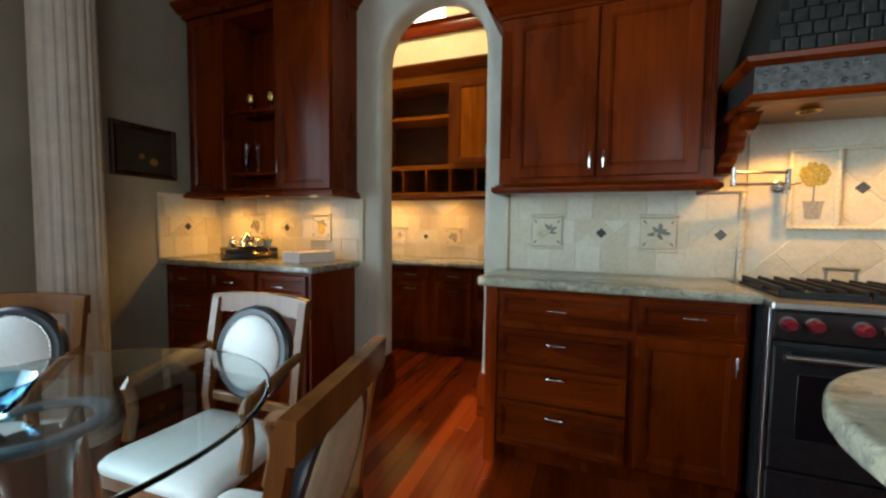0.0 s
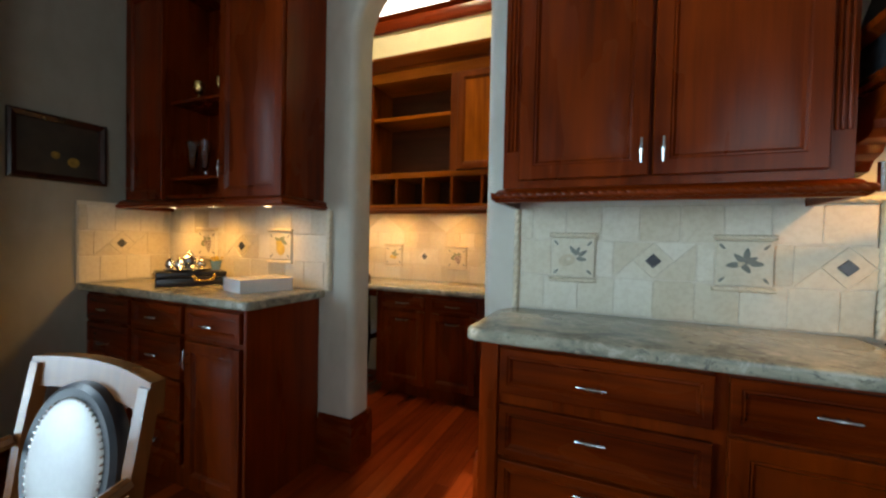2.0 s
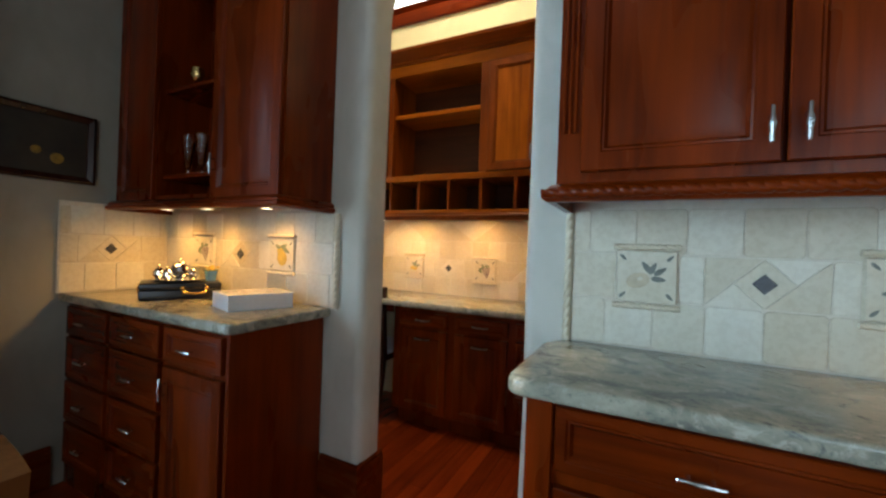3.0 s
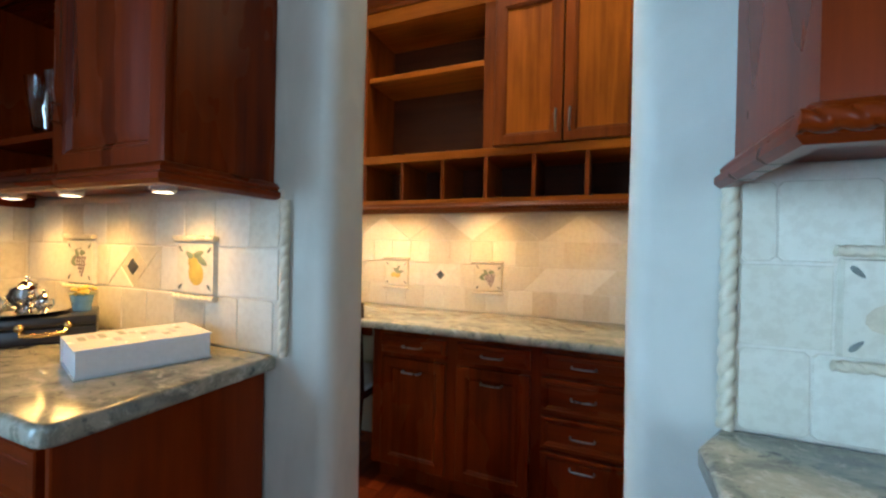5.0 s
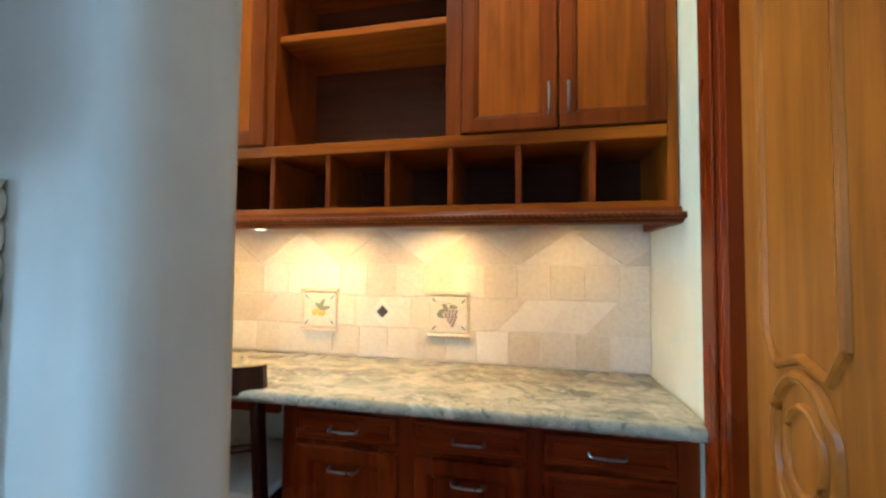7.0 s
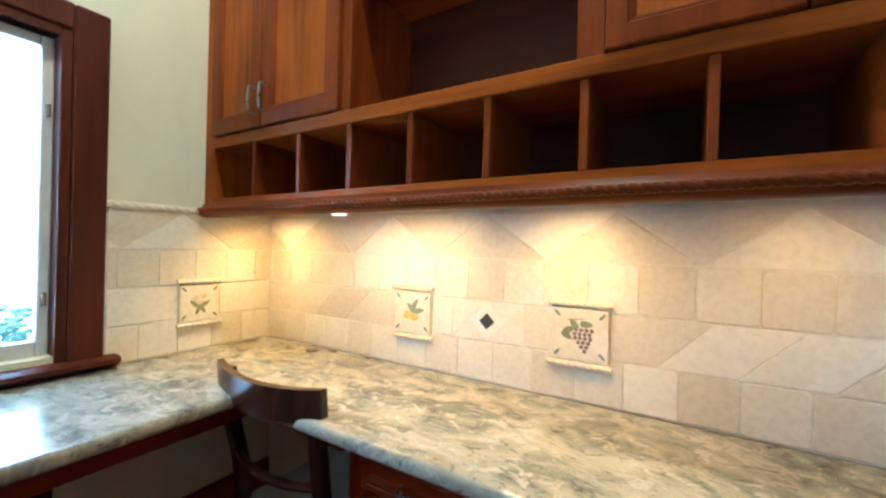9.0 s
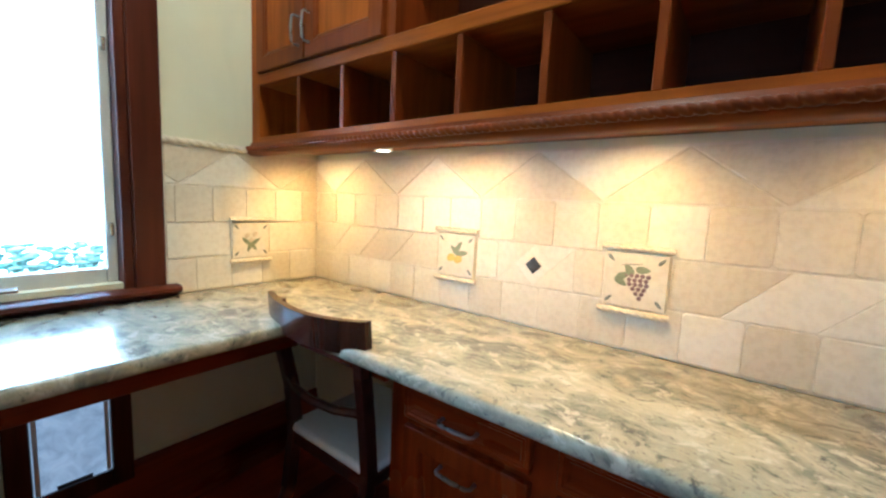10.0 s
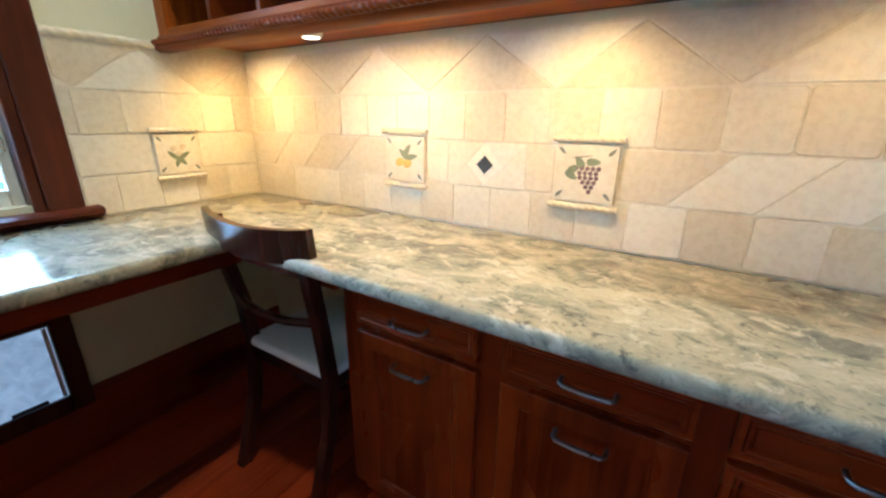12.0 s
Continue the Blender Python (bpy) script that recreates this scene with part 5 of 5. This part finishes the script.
def armchair():
    """A dining armchair with an oval padded back; it faces -y, its back stands at y = 0."""
    c = thing("dining_armchair", 0, 0, 0, "walnut armchair with white leather seat and oval back", "chair", "chairs round the table")
    hw = 0.21
    # rear legs run up into the back posts, raked
    for s in (-1, 1):
        bm = bmesh.new()
        prof = [(0.05, 0.0), (0.0, 0.42), (-0.01, 0.5), (0.02, 0.73), (0.05, 0.895)]
        for (ya, za), (yb, zb) in zip(prof, prof[1:]):
            wa, wb = (0.016, 0.016)
            vs = [bm.verts.new((s * hw + dx, y + dy, z)) for y, z in ((ya, za), (yb, zb)) for dx, dy in ((-wa, -0.015), (wa, -0.015), (wa, 0.015), (-wa, 0.015))]
            for f in ((0, 1, 5, 4), (1, 2, 6, 5), (2, 3, 7, 6), (3, 0, 4, 7), (3, 2, 1, 0), (4, 5, 6, 7)):
                bm.faces.new([vs[i] for i in f])
        bmesh.ops.remove_doubles(bm, verts=bm.verts, dist=1e-4)
        bmesh.ops.recalc_face_normals(bm, faces=bm.faces)
        part("rear_leg", bm, CHAIRWOOD, c)
        part("front_leg", tube(bmesh.new(), [(s * 0.21, -0.365, 0), (s * 0.215, -0.365, 0.2), (s * 0.22, -0.365, 0.40)], [0.014, 0.019, 0.024], 8), CHAIRWOOD, c)
        bm = bmesh.new()
        path = [(0.0, 0.71), (-0.09, 0.695), (-0.19, 0.665), (-0.265, 0.645), (-0.283, 0.63), (-0.27, 0.60), (-0.265, 0.54), (-0.285, 0.45)]
        tube(bm, [(s * (hw + 0.012 + 0.03 * min(1, max(0, -y) * 4)), y, z) for y, z in path], [0.017, 0.018, 0.02, 0.021, 0.02, 0.018, 0.018, 0.02], 8)
        part("arm", bm, CHAIRWOOD, c)
    # crest rail, bowed
    bm = bmesh.new()
    k = 10
    rings = []
    for i in range(k + 1):
        t = i / k * 2 - 1
        x, yb = t * (hw + 0.017), 0.052 + 0.018 * (1 - t * t)
        zt_, zb_ = 0.907 + 0.014 * (1 - t * t), 0.835 + 0.012 * (1 - t * t)
        rings.append([bm.verts.new(p) for p in ((x, yb - 0.02, zb_), (x, yb + 0.016, zb_), (x, yb + 0.02, zt_), (x, yb - 0.012, zt_))])
    for a, b in zip(rings, rings[1:]):
        for j in range(4):
            bm.faces.new((a[j], a[(j + 1) % 4], b[(j + 1) % 4], b[j]))
    bm.faces.new(rings[0])
    bm.faces.new(rings[-1])
    bmesh.ops.recalc_face_normals(bm, faces=bm.faces)
    part("crest_rail", bm, CHAIRWOOD, c)
    part("lower_rail", boxm(-hw + 0.022, hw - 0.022, -0.012, 0.012, 0.485, 0.52, 0.004), CHAIRWOOD, c)
    tilt = Matrix.Translation((0, 0.02, 0.695)) @ Matrix.Diagonal((0.97, 1, 0.86, 1)) @ Matrix.Rotation(radians(-9), 4, "X")
    # black surround, white pad and nail heads
    bm = bmesh.new()
    rings = []
    for sx, sz, yy in ((0.178, 0.205, 0.012), (0.183, 0.21, 0.0), (0.18, 0.207, -0.018), (0.168, 0.195, -0.026), (0.14, 0.167, -0.022), (0.0005, 0.0005, -0.02)):
        rings.append([bm.verts.new((sx * math.cos(2 * math.pi * i / 40), yy, sz * math.sin(2 * math.pi * i / 40))) for i in range(40)])
    rings.insert(0, [bm.verts.new((0.0005 * math.cos(2 * math.pi * i / 40), 0.014, 0.0005 * math.sin(2 * math.pi * i / 40))) for i in range(40)])
    for a, b in zip(rings, rings[1:]):
        for i in range(40):
            bm.faces.new((a[i], a[(i + 1) % 40], b[(i + 1) % 40], b[i]))
    bmesh.ops.recalc_face_normals(bm, faces=bm.faces)
    back = part("backrest", turned(bm, tilt), BLACK, c, "oval back with black leather surround")
    bm = ball(bmesh.new(), 0, -0.022, 0, 0.14, 0.026, 0.167, 32, 16)
    part("back_pad", turned(bm, tilt), LEATHER, back, "white leather oval pad")
    bm = ball(bmesh.new(), 0, 0.012, 0, 0.15, 0.012, 0.177, 32, 12)
    part("rear_pad", turned(bm, tilt), TAN, back, "tan rear upholstery")
    bm = bmesh.new()
    for i in range(56):
        a = 2 * math.pi * i / 56
        bmesh.ops.create_icosphere(bm, subdivisions=1, radius=0.0048, matrix=Matrix.Translation((0.142 * math.cos(a), -0.026, 0.169 * math.sin(a))))
    tagged(part("nail_heads", turned(bm, tilt), SILVER, back, "row of small silver nail heads"), kind="stuff")
    # seat
    poly = rounded([(-0.2, 0.0), (0.2, 0.0), (0.24, -0.40), (-0.24, -0.40)], [0.03, 0.03, 0.06, 0.06])
    part("seat_frame", prism(bmesh.new(), poly, "z", 0.37, 0.41), CHAIRWOOD, c)
    bm = bmesh.new()
    cx_, cy_ = 0.0, -0.2
    rings = []
    for sc_, z_ in ((1.0, 0.41), (1.015, 0.42), (1.012, 0.432), (0.96, 0.447), (0.8, 0.459), (0.5, 0.468), (0.2, 0.471), (0.001, 0.472)):
        rings.append([bm.verts.new((cx_ + (x - cx_) * sc_, cy_ + (y - cy_) * sc_, z_)) for x, y in poly])
    m_ = len(poly)
    for a, b in zip(rings, rings[1:]):
        for i in range(m_):
            bm.faces.new((a[i], a[(i + 1) % m_], b[(i + 1) % m_], b[i]))
    bmesh.ops.recalc_face_normals(bm, faces=bm.faces)
    part("seat", bm, LEATHER, c, "white leather seat cushion")
    return c


ch = armchair()
copy_thing(ch, pose(-0.215, 0.90, 0, 0, 0, -78))
copy_thing(ch, pose(-1.69, 1.01, 0, 0, 0, 32))
ch.matrix_basis = pose(-0.912, 1.375, 0, 0, 0, 2)

# ---------------------------------------------------------------- desk chair
dc = thing("desk_chair", -1.775, 3.62, 0, "dark espresso chair with white seat tucked under the desk", "chair")
MC = Matrix.Translation((-1.775, 3.525, 0))
for s in (-1, 1):
    bm = bmesh.new()
    prof = [(-0.06, 0.0), (0.02, 0.25), (0.045, 0.46), (0.03, 0.62), (0.0, 0.78), (-0.015, 0.93)]
    for (ya, za), (yb, zb) in zip(prof, prof[1:]):
        vs = [bm.verts.new((s * (0.19 + 0.012 * (z > 0.7)) + dx, y + dy, z)) for y, z in ((ya, za), (yb, zb)) for dx, dy in ((-0.017, -0.02), (0.017, -0.02), (0.017, 0.02), (-0.017, 0.02))]
        for f in ((0, 1, 5, 4), (1, 2, 6, 5), (2, 3, 7, 6), (3, 0, 4, 7), (3, 2, 1, 0), (4, 5, 6, 7)):
            bm.faces.new([vs[i] for i in f])
    bmesh.ops.remove_doubles(bm, verts=bm.verts, dist=1e-4)
    bmesh.ops.recalc_face_normals(bm, faces=bm.faces)
    part("rear_leg", turned(bm, MC), DARKWOOD, dc)
    part("front_leg", turned(tube(bmesh.new(), [(s * 0.19, 0.43, 0), (s * 0.19, 0.42, 0.44)], [0.013, 0.02], 8), MC), DARKWOOD, dc)
bm = bmesh.new()
rings = []
for i in range(13):
    t = i / 12 * 2 - 1
    x, yb = t * 0.238, -0.058 + 0.045 * t * t
    lo_, hi_ = 0.842 + 0.016 * t * t, 0.937 + 0.012 * t * t
    rings.append([bm.verts.new(p) for p in ((x, yb - 0.01, lo_), (x, yb + 0.014, lo_), (x, yb + 0.006, hi_), (x, yb - 0.016, hi_))])
for a, b in zip(rings, rings[1:]):
    for j in range(4):
        bm.faces.new((a[j], a[(j + 1) % 4], b[(j + 1) % 4], b[j]))
bm.faces.new(rings[0])
bm.faces.new(rings[-1])
bmesh.ops.recalc_face_normals(bm, faces=bm.faces)
part("crest_rail", turned(bm, MC), DARKWOOD, dc)
part("back_rail", turned(tube(bmesh.new(), [(-0.19, 0.02, 0.655), (-0.1, -0.012, 0.65), (0, -0.022, 0.648), (0.1, -0.012, 0.65), (0.19, 0.02, 0.655)], 0.014, 8), MC), DARKWOOD, dc)
part("seat_frame", turned(boxm(-0.2, 0.2, 0.03, 0.44, 0.405, 0.45, 0.004), MC), DARKWOOD, dc)
part("seat", turned(boxm(-0.205, 0.205, 0.025, 0.445, 0.45, 0.485, 0.016, 3), MC), LEATHER, dc, "white padded seat")
pl = part("granite_plug", lathe(bmesh.new(), -2.10, 3.955, [(0, OZ + 0.0005), (0.03, OZ + 0.0005), (0.03, OZ + 0.005), (0.022, OZ + 0.008), (0, OZ + 0.006)], 18), BRONZE)
tagged(pl, "small round metal cable grommet in the worktop", "grommet")

# ---------------------------------------------------------------- tiles, one by one
SHARED = {}


def tile_shape(key, poly, depth=0.0035, chamfer=0.002):
    """Mesh of one tile: a convex polygon (u, v) about its middle, proud along +w with a soft edge."""
    if key in SHARED:
        return SHARED[key]
    bm = bmesh.new()
    c = Vector((sum(p[0] for p in poly) / len(poly), sum(p[1] for p in poly) / len(poly)))
    def ring(inset, w_):
        out = []
        for p in poly:
            d = Vector(p) - c
            out.append(bm.verts.new((*(c + d * (1 - inset / max(d.length, 1e-3) * 1.25)), w_)))
        return out
    a, b, d = ring(0, 0), ring(0, depth - 0.002), ring(chamfer, depth)
    n_ = len(poly)
    for p, q in ((a, b), (b, d)):
        for i in range(n_):
            bm.faces.new((p[i], p[(i + 1) % n_], q[(i + 1) % n_], q[i]))
    bm.faces.new(d)
    bmesh.ops.recalc_face_normals(bm, faces=bm.faces)
    me = bpy.data.meshes.new("tile")
    bm.to_mesh(me)
    bm.free()
    me.materials.append(TILE)
    SHARED[key] = me
    return me


def square(w, h, cut=0.007):
    a, b = w / 2, h / 2
    return [(-a + cut, -b), (a - cut, -b), (a, -b + cut), (a, b - cut), (a - cut, b), (-a + cut, b), (-a, b - cut), (-a, -b + cut)]


def lay(parent, me, place, u, v, jitter=True):
    ob = new("tile", me)
    o = Vector(place(0, 0, 0))
    eu, ew, ev = Vector(place(1, 0, 0)) - o, Vector(place(0, 1, 0)) - o, Vector(place(0, 0, 1)) - o
    m = Matrix((eu, ev, ew)).transposed().to_4x4()
    if jitter:
        m = m @ Euler((radians(random.uniform(-0.7, 0.7)), radians(random.uniform(-0.7, 0.7)), radians(random.uniform(-0.5, 0.5)))).to_matrix().to_4x4()
    m.translation = Vector(place(u, -0.0005, v))
    ob.parent = parent
    ob.matrix_basis = Matrix.Translation(-AT[parent]) @ m
    return ob


T, G = 0.135, 0.002


def clear(u0, u1, blocked):
    return all(u1 <= b0 + 1e-4 or u0 >= b1 - 1e-4 for b0, b1 in blocked)


def squares_row(parent, place, u0, u1, v0, v1, off, blocked=()):
    """A running row of square tiles, cut at its ends and round the decor tiles."""
    cuts = sorted({u0, u1, *[b for bl in blocked for b in bl if u0 < b < u1]})
    u = u0 + off - T
    while u < u1:
        spans = [(max(u, a), min(u + T, b)) for a, b in zip(cuts, cuts[1:])]
        for a, b in spans:
            if b - a > 0.02 and clear(a, b, blocked):
                w_ = round(b - a - G, 3)
                h_ = round(v1 - v0 - G, 3)
                lay(parent, tile_shape(("s", w_, h_), square(w_, h_)), place, (a + b) / 2, (v0 + v1) / 2)
        u += T


def middle_row(parent, place, u0, u1, v0, v1, diamonds, blocked):
    """The row of slanted tiles with on-point accents."""
    h = v1 - v0
    spans, edge = [], u0
    for b0, b1 in sorted(list(blocked) + [(d - h, d + h) for d in diamonds]):
        if b0 > edge:
            spans.append((edge, b0))
        edge = max(edge, b1)
    if edge < u1:
        spans.append((edge, u1))
    g = G / 2
    for d in diamonds:
        a = h / 2
        lay(parent, tile_shape("dia", [(-a + G, 0), (0, -a + G), (a - G, 0), (0, a - G)]), place, d, (v0 + v1) / 2)
        s_ = 0.028
        ac = tile_shape("acc", [(-s_, 0), (0, -s_), (s_, 0), (0, s_)], 0.008, 0.002)
        ac.materials.clear()
        ac.materials.append(SLATE)
        lay(parent, ac, place, d, (v0 + v1) / 2, False)
        for i, tri in enumerate(([(-2 * a, -a), (0, a), (-2 * a, a)], [(2 * a, a), (0, -a), (2 * a, -a)], [(-2 * a, -a), (0, -a), (-a, 0)], [(2 * a, a), (0, a), (a, 0)])):
            c0 = (sum(p[0] for p in tri) / 3, sum(p[1] for p in tri) / 3)
            poly = [((p[0] - c0[0]) * 0.965 , (p[1] - c0[1]) * 0.965) for p in tri]
            lay(parent, tile_shape(("tri", i), poly), place, d + c0[0], (v0 + v1) / 2 + c0[1])
    for a, b in spans:
        k = max(1, round((b - a) / 0.19))
        w_ = (b - a) / k
        if w_ < 0.1:
            lay(parent, tile_shape(("s", round(w_, 3), round(h, 3)), square(w_ - G, h - G)), place, (a + b) / 2, (v0 + v1) / 2)
            continue
        s_ = min(h, w_ * 0.7) / 2
        for i in range(k):
            lo_l, hi_l = a + i * w_ - (s_ if i else 0), a + i * w_ + (s_ if i else 0)
            lo_r, hi_r = a + (i + 1) * w_ - (s_ if i < k - 1 else 0), a + (i + 1) * w_ + (s_ if i < k - 1 else 0)
            c0 = a + (i + 0.5) * w_
            poly = [(lo_l - c0 + g, -h / 2 + g), (lo_r - c0 - g, -h / 2 + g), (hi_r - c0 - g, h / 2 - g), (hi_l - c0 + g, h / 2 - g)]
            key = ("par",) + tuple(round(q, 3) for p in poly for q in p)
            lay(parent, tile_shape(key, poly), place, c0, (v0 + v1) / 2)


def clipped(poly, at, keep):
    """The part of a convex polygon with u over (keep 1) or under (keep -1) a line."""
    out = []
    for (ua, va), (ub, vb) in zip(poly, poly[1:] + poly[:1]):
        a, b = keep * (ua - at), keep * (ub - at)
        if a >= 0:
            out.append((ua, va))
        if a * b < 0:
            t = a / (a - b)
            out.append((ua + t * (ub - ua), va + t * (vb - va)))
    return out


def point_row(parent, place, u0, u1, v0, v1, tip, half):
    """Triangles of large tiles set on their points, with one lower point at tip and a point every two halves."""
    k = int((u0 - tip) / half) - 2
    while tip + (k - 1) * half < u1:
        c0, g = tip + k * half, G
        down = k % 2 == 0
        lo, hi = (v1 - g, v0 + 2 * g) if down else (v0 + g, v1 - 2 * g)
        poly = [(c0 - half + 2.5 * g, lo), (c0 + half - 2.5 * g, lo), (c0, hi)]
        poly = clipped(clipped(poly, u0, 1), u1, -1)
        k += 1
        if len(poly) < 3 or max(p[0] for p in poly) - min(p[0] for p in poly) < 0.03:
            continue
        cu = sum(p[0] for p in poly) / len(poly)
        cv = sum(p[1] for p in poly) / len(poly)
        poly = [(u - cu, v - cv) for u, v in poly]
        key = ("pt",) + tuple(round(q, 3) for p in poly for q in p)
        lay(parent, tile_shape(key, poly), place, cu, cv)


def grout(name, bm, label):
    ob = structure(name, bm, GROUT, label, False)
    return ob


random.seed(21)
dec = lambda rows, lo, hi: [(c - w_ / 2 - 0.003, c + w_ / 2 + 0.003) for c, z_, w_, m_ in rows if lo < c < hi]
# kitchen, beside the range
k1 = grout("backsplash_kitchen", boxm(-0.158, 0.975, 2.590, 2.599, CZ, 1.40), "cream travertine tile backsplash under the wall cabinet")
bl = dec(DEC_K, -0.2, 1.0)
squares_row(k1, K_PLACE, -0.156, 0.973, CZ + 0.003, 1.092, 0.10, ())
middle_row(k1, K_PLACE, -0.156, 0.973, 1.095, 1.235, [0.348, 0.905], bl)
squares_row(k1, K_PLACE, -0.156, 0.973, 1.238, 1.375, 0.05, ())
# left alcove
k2 = grout("backsplash_alcove", boxm(LX + 0.002, -1.192, 2.590, 2.599, CZ, 1.40), "cream travertine tile backsplash in the alcove")
bl = dec(DEC_K, -3, -1.3)
squares_row(k2, K_PLACE, LX + 0.012, -1.195, CZ + 0.003, 1.092, 0.06, ())
middle_row(k2, K_PLACE, LX + 0.012, -1.195, 1.095, 1.235, [-1.827], bl)
squares_row(k2, K_PLACE, LX + 0.012, -1.195, 1.238, 1.38, 0.1, ())
k3 = grout("backsplash_alcove_side", boxm(LX + 0.001, LX + 0.01, 2.09, 2.588, CZ, 1.40), "cream travertine tile on the alcove side wall")
squares_row(k3, KW_PLACE, 2.095, 2.578, CZ + 0.003, 1.092, 0.1, ())
middle_row(k3, KW_PLACE, 2.095, 2.578, 1.095, 1.235, [2.305], [])
squares_row(k3, KW_PLACE, 2.095, 2.578, 1.238, 1.38, 0.04, ())
# behind the range: tiles on their points
k4 = grout("backsplash_range", boxm(1.005, 2.3, 2.590, 2.599, 0.9, 1.75), "cream travertine tile set on point behind the range")
a_ = 0.105
dm = tile_shape("big_dia", [(-a_ + G, 0), (0, -a_ + G), (a_ - G, 0), (0, a_ - G)])
for j in range(9):
    for i in range(7):
        u, v = 1.125 + i * 2 * a_ + (a_ if j % 2 else 0), 0.98 + j * a_
        if 1.02 + a_ <= u <= 2.3 - a_ and v + a_ < 1.76 and not (1.10 < u < 1.40 and 1.15 < v < 1.64):
            lay(k4, dm, K_PLACE, u, v)
lay(k4, SHARED["acc"], K_PLACE, 1.438, 1.39, False)
# office
o1 = grout("backsplash_office", boxm(OX0 + 0.002, OX1 - 0.002, 4.023, 4.032, OZ, 1.45), "cream travertine tile backsplash above the office worktop")
bl = dec(DEC_O, -3, 0)
squares_row(o1, O_PLACE, OX0 + 0.012, OX1 - 0.004, OZ + 0.003, 1.008, 0.12, ())
middle_row(o1, O_PLACE, OX0 + 0.012, OX1 - 0.004, 1.011, 1.145, [-1.313], bl)
squares_row(o1, O_PLACE, OX0 + 0.012, OX1 - 0.004, 1.148, 1.29, 0.02, ())
point_row(o1, O_PLACE, OX0 + 0.012, OX1 - 0.004, 1.293, 1.445, -0.70, 0.206)
o2 = grout("backsplash_office_side", boxm(OX0 + 0.001, OX0 + 0.01, 3.36, 4.022, OZ, 1.45), "cream travertine tile beside the office window")
bl = dec(DEC_OW, 3, 4.1)
squares_row(o2, OW_PLACE, 3.365, 4.012, OZ + 0.003, 1.008, 0.1, ())
middle_row(o2, OW_PLACE, 3.365, 4.012, 1.011, 1.145, [], bl)
squares_row(o2, OW_PLACE, 3.365, 4.012, 1.148, 1.29, 0.03, ())
point_row(o2, OW_PLACE, 3.365, 4.012, 1.293, 1.44, 3.82, 0.206)

# ---------------------------------------------------------------- floor boards
fl = structure("floor", boxm(LX, 4.2, -2.7, OY1, -0.012, -0.004), FLOOR, "glossy reddish cherry plank floor")
PW = 0.083
board = {}


def board_mesh(length):
    length = round(length, 1)
    if length not in board:
        bm = boxm(-PW / 2 + 0.0007, PW / 2 - 0.0007, -length / 2 + 0.0007, length / 2 - 0.0007, -0.006, 0.0)
        top = [e for e in bm.edges if all(v_.co.z > -0.001 for v_ in e.verts)]
        bmesh.ops.bevel(bm, geom=top, offset=0.0012, segments=1, profile=0.5, affect="EDGES")
        me = bpy.data.meshes.new("plank")
        bm.to_mesh(me)
        bm.free()
        me.materials.append(FLOOR)
        board[length] = me
    return board[length]


random.seed(33)
x = -2.2
while x < 1.3:
    y = -0.4 - random.choice([0.2, 0.5, 0.8, 1.1])
    while y < OY1:
        ln = random.choice([1.2, 1.5, 1.8, 2.1])
        a0, a1 = y, min(y + ln, OY1)
        ln = round(int((a1 - a0) * 10) / 10, 1)
        if a1 - a0 > 0.15:
            ob = new("plank", board_mesh(ln))
            ob.parent = fl
            ob.location = Vector((x, (a0 + a0 + ln) / 2, 0.0)) - AT[fl]
        y = a0 + ln if ln > 0.1 else OY1 + 1
    x += PW
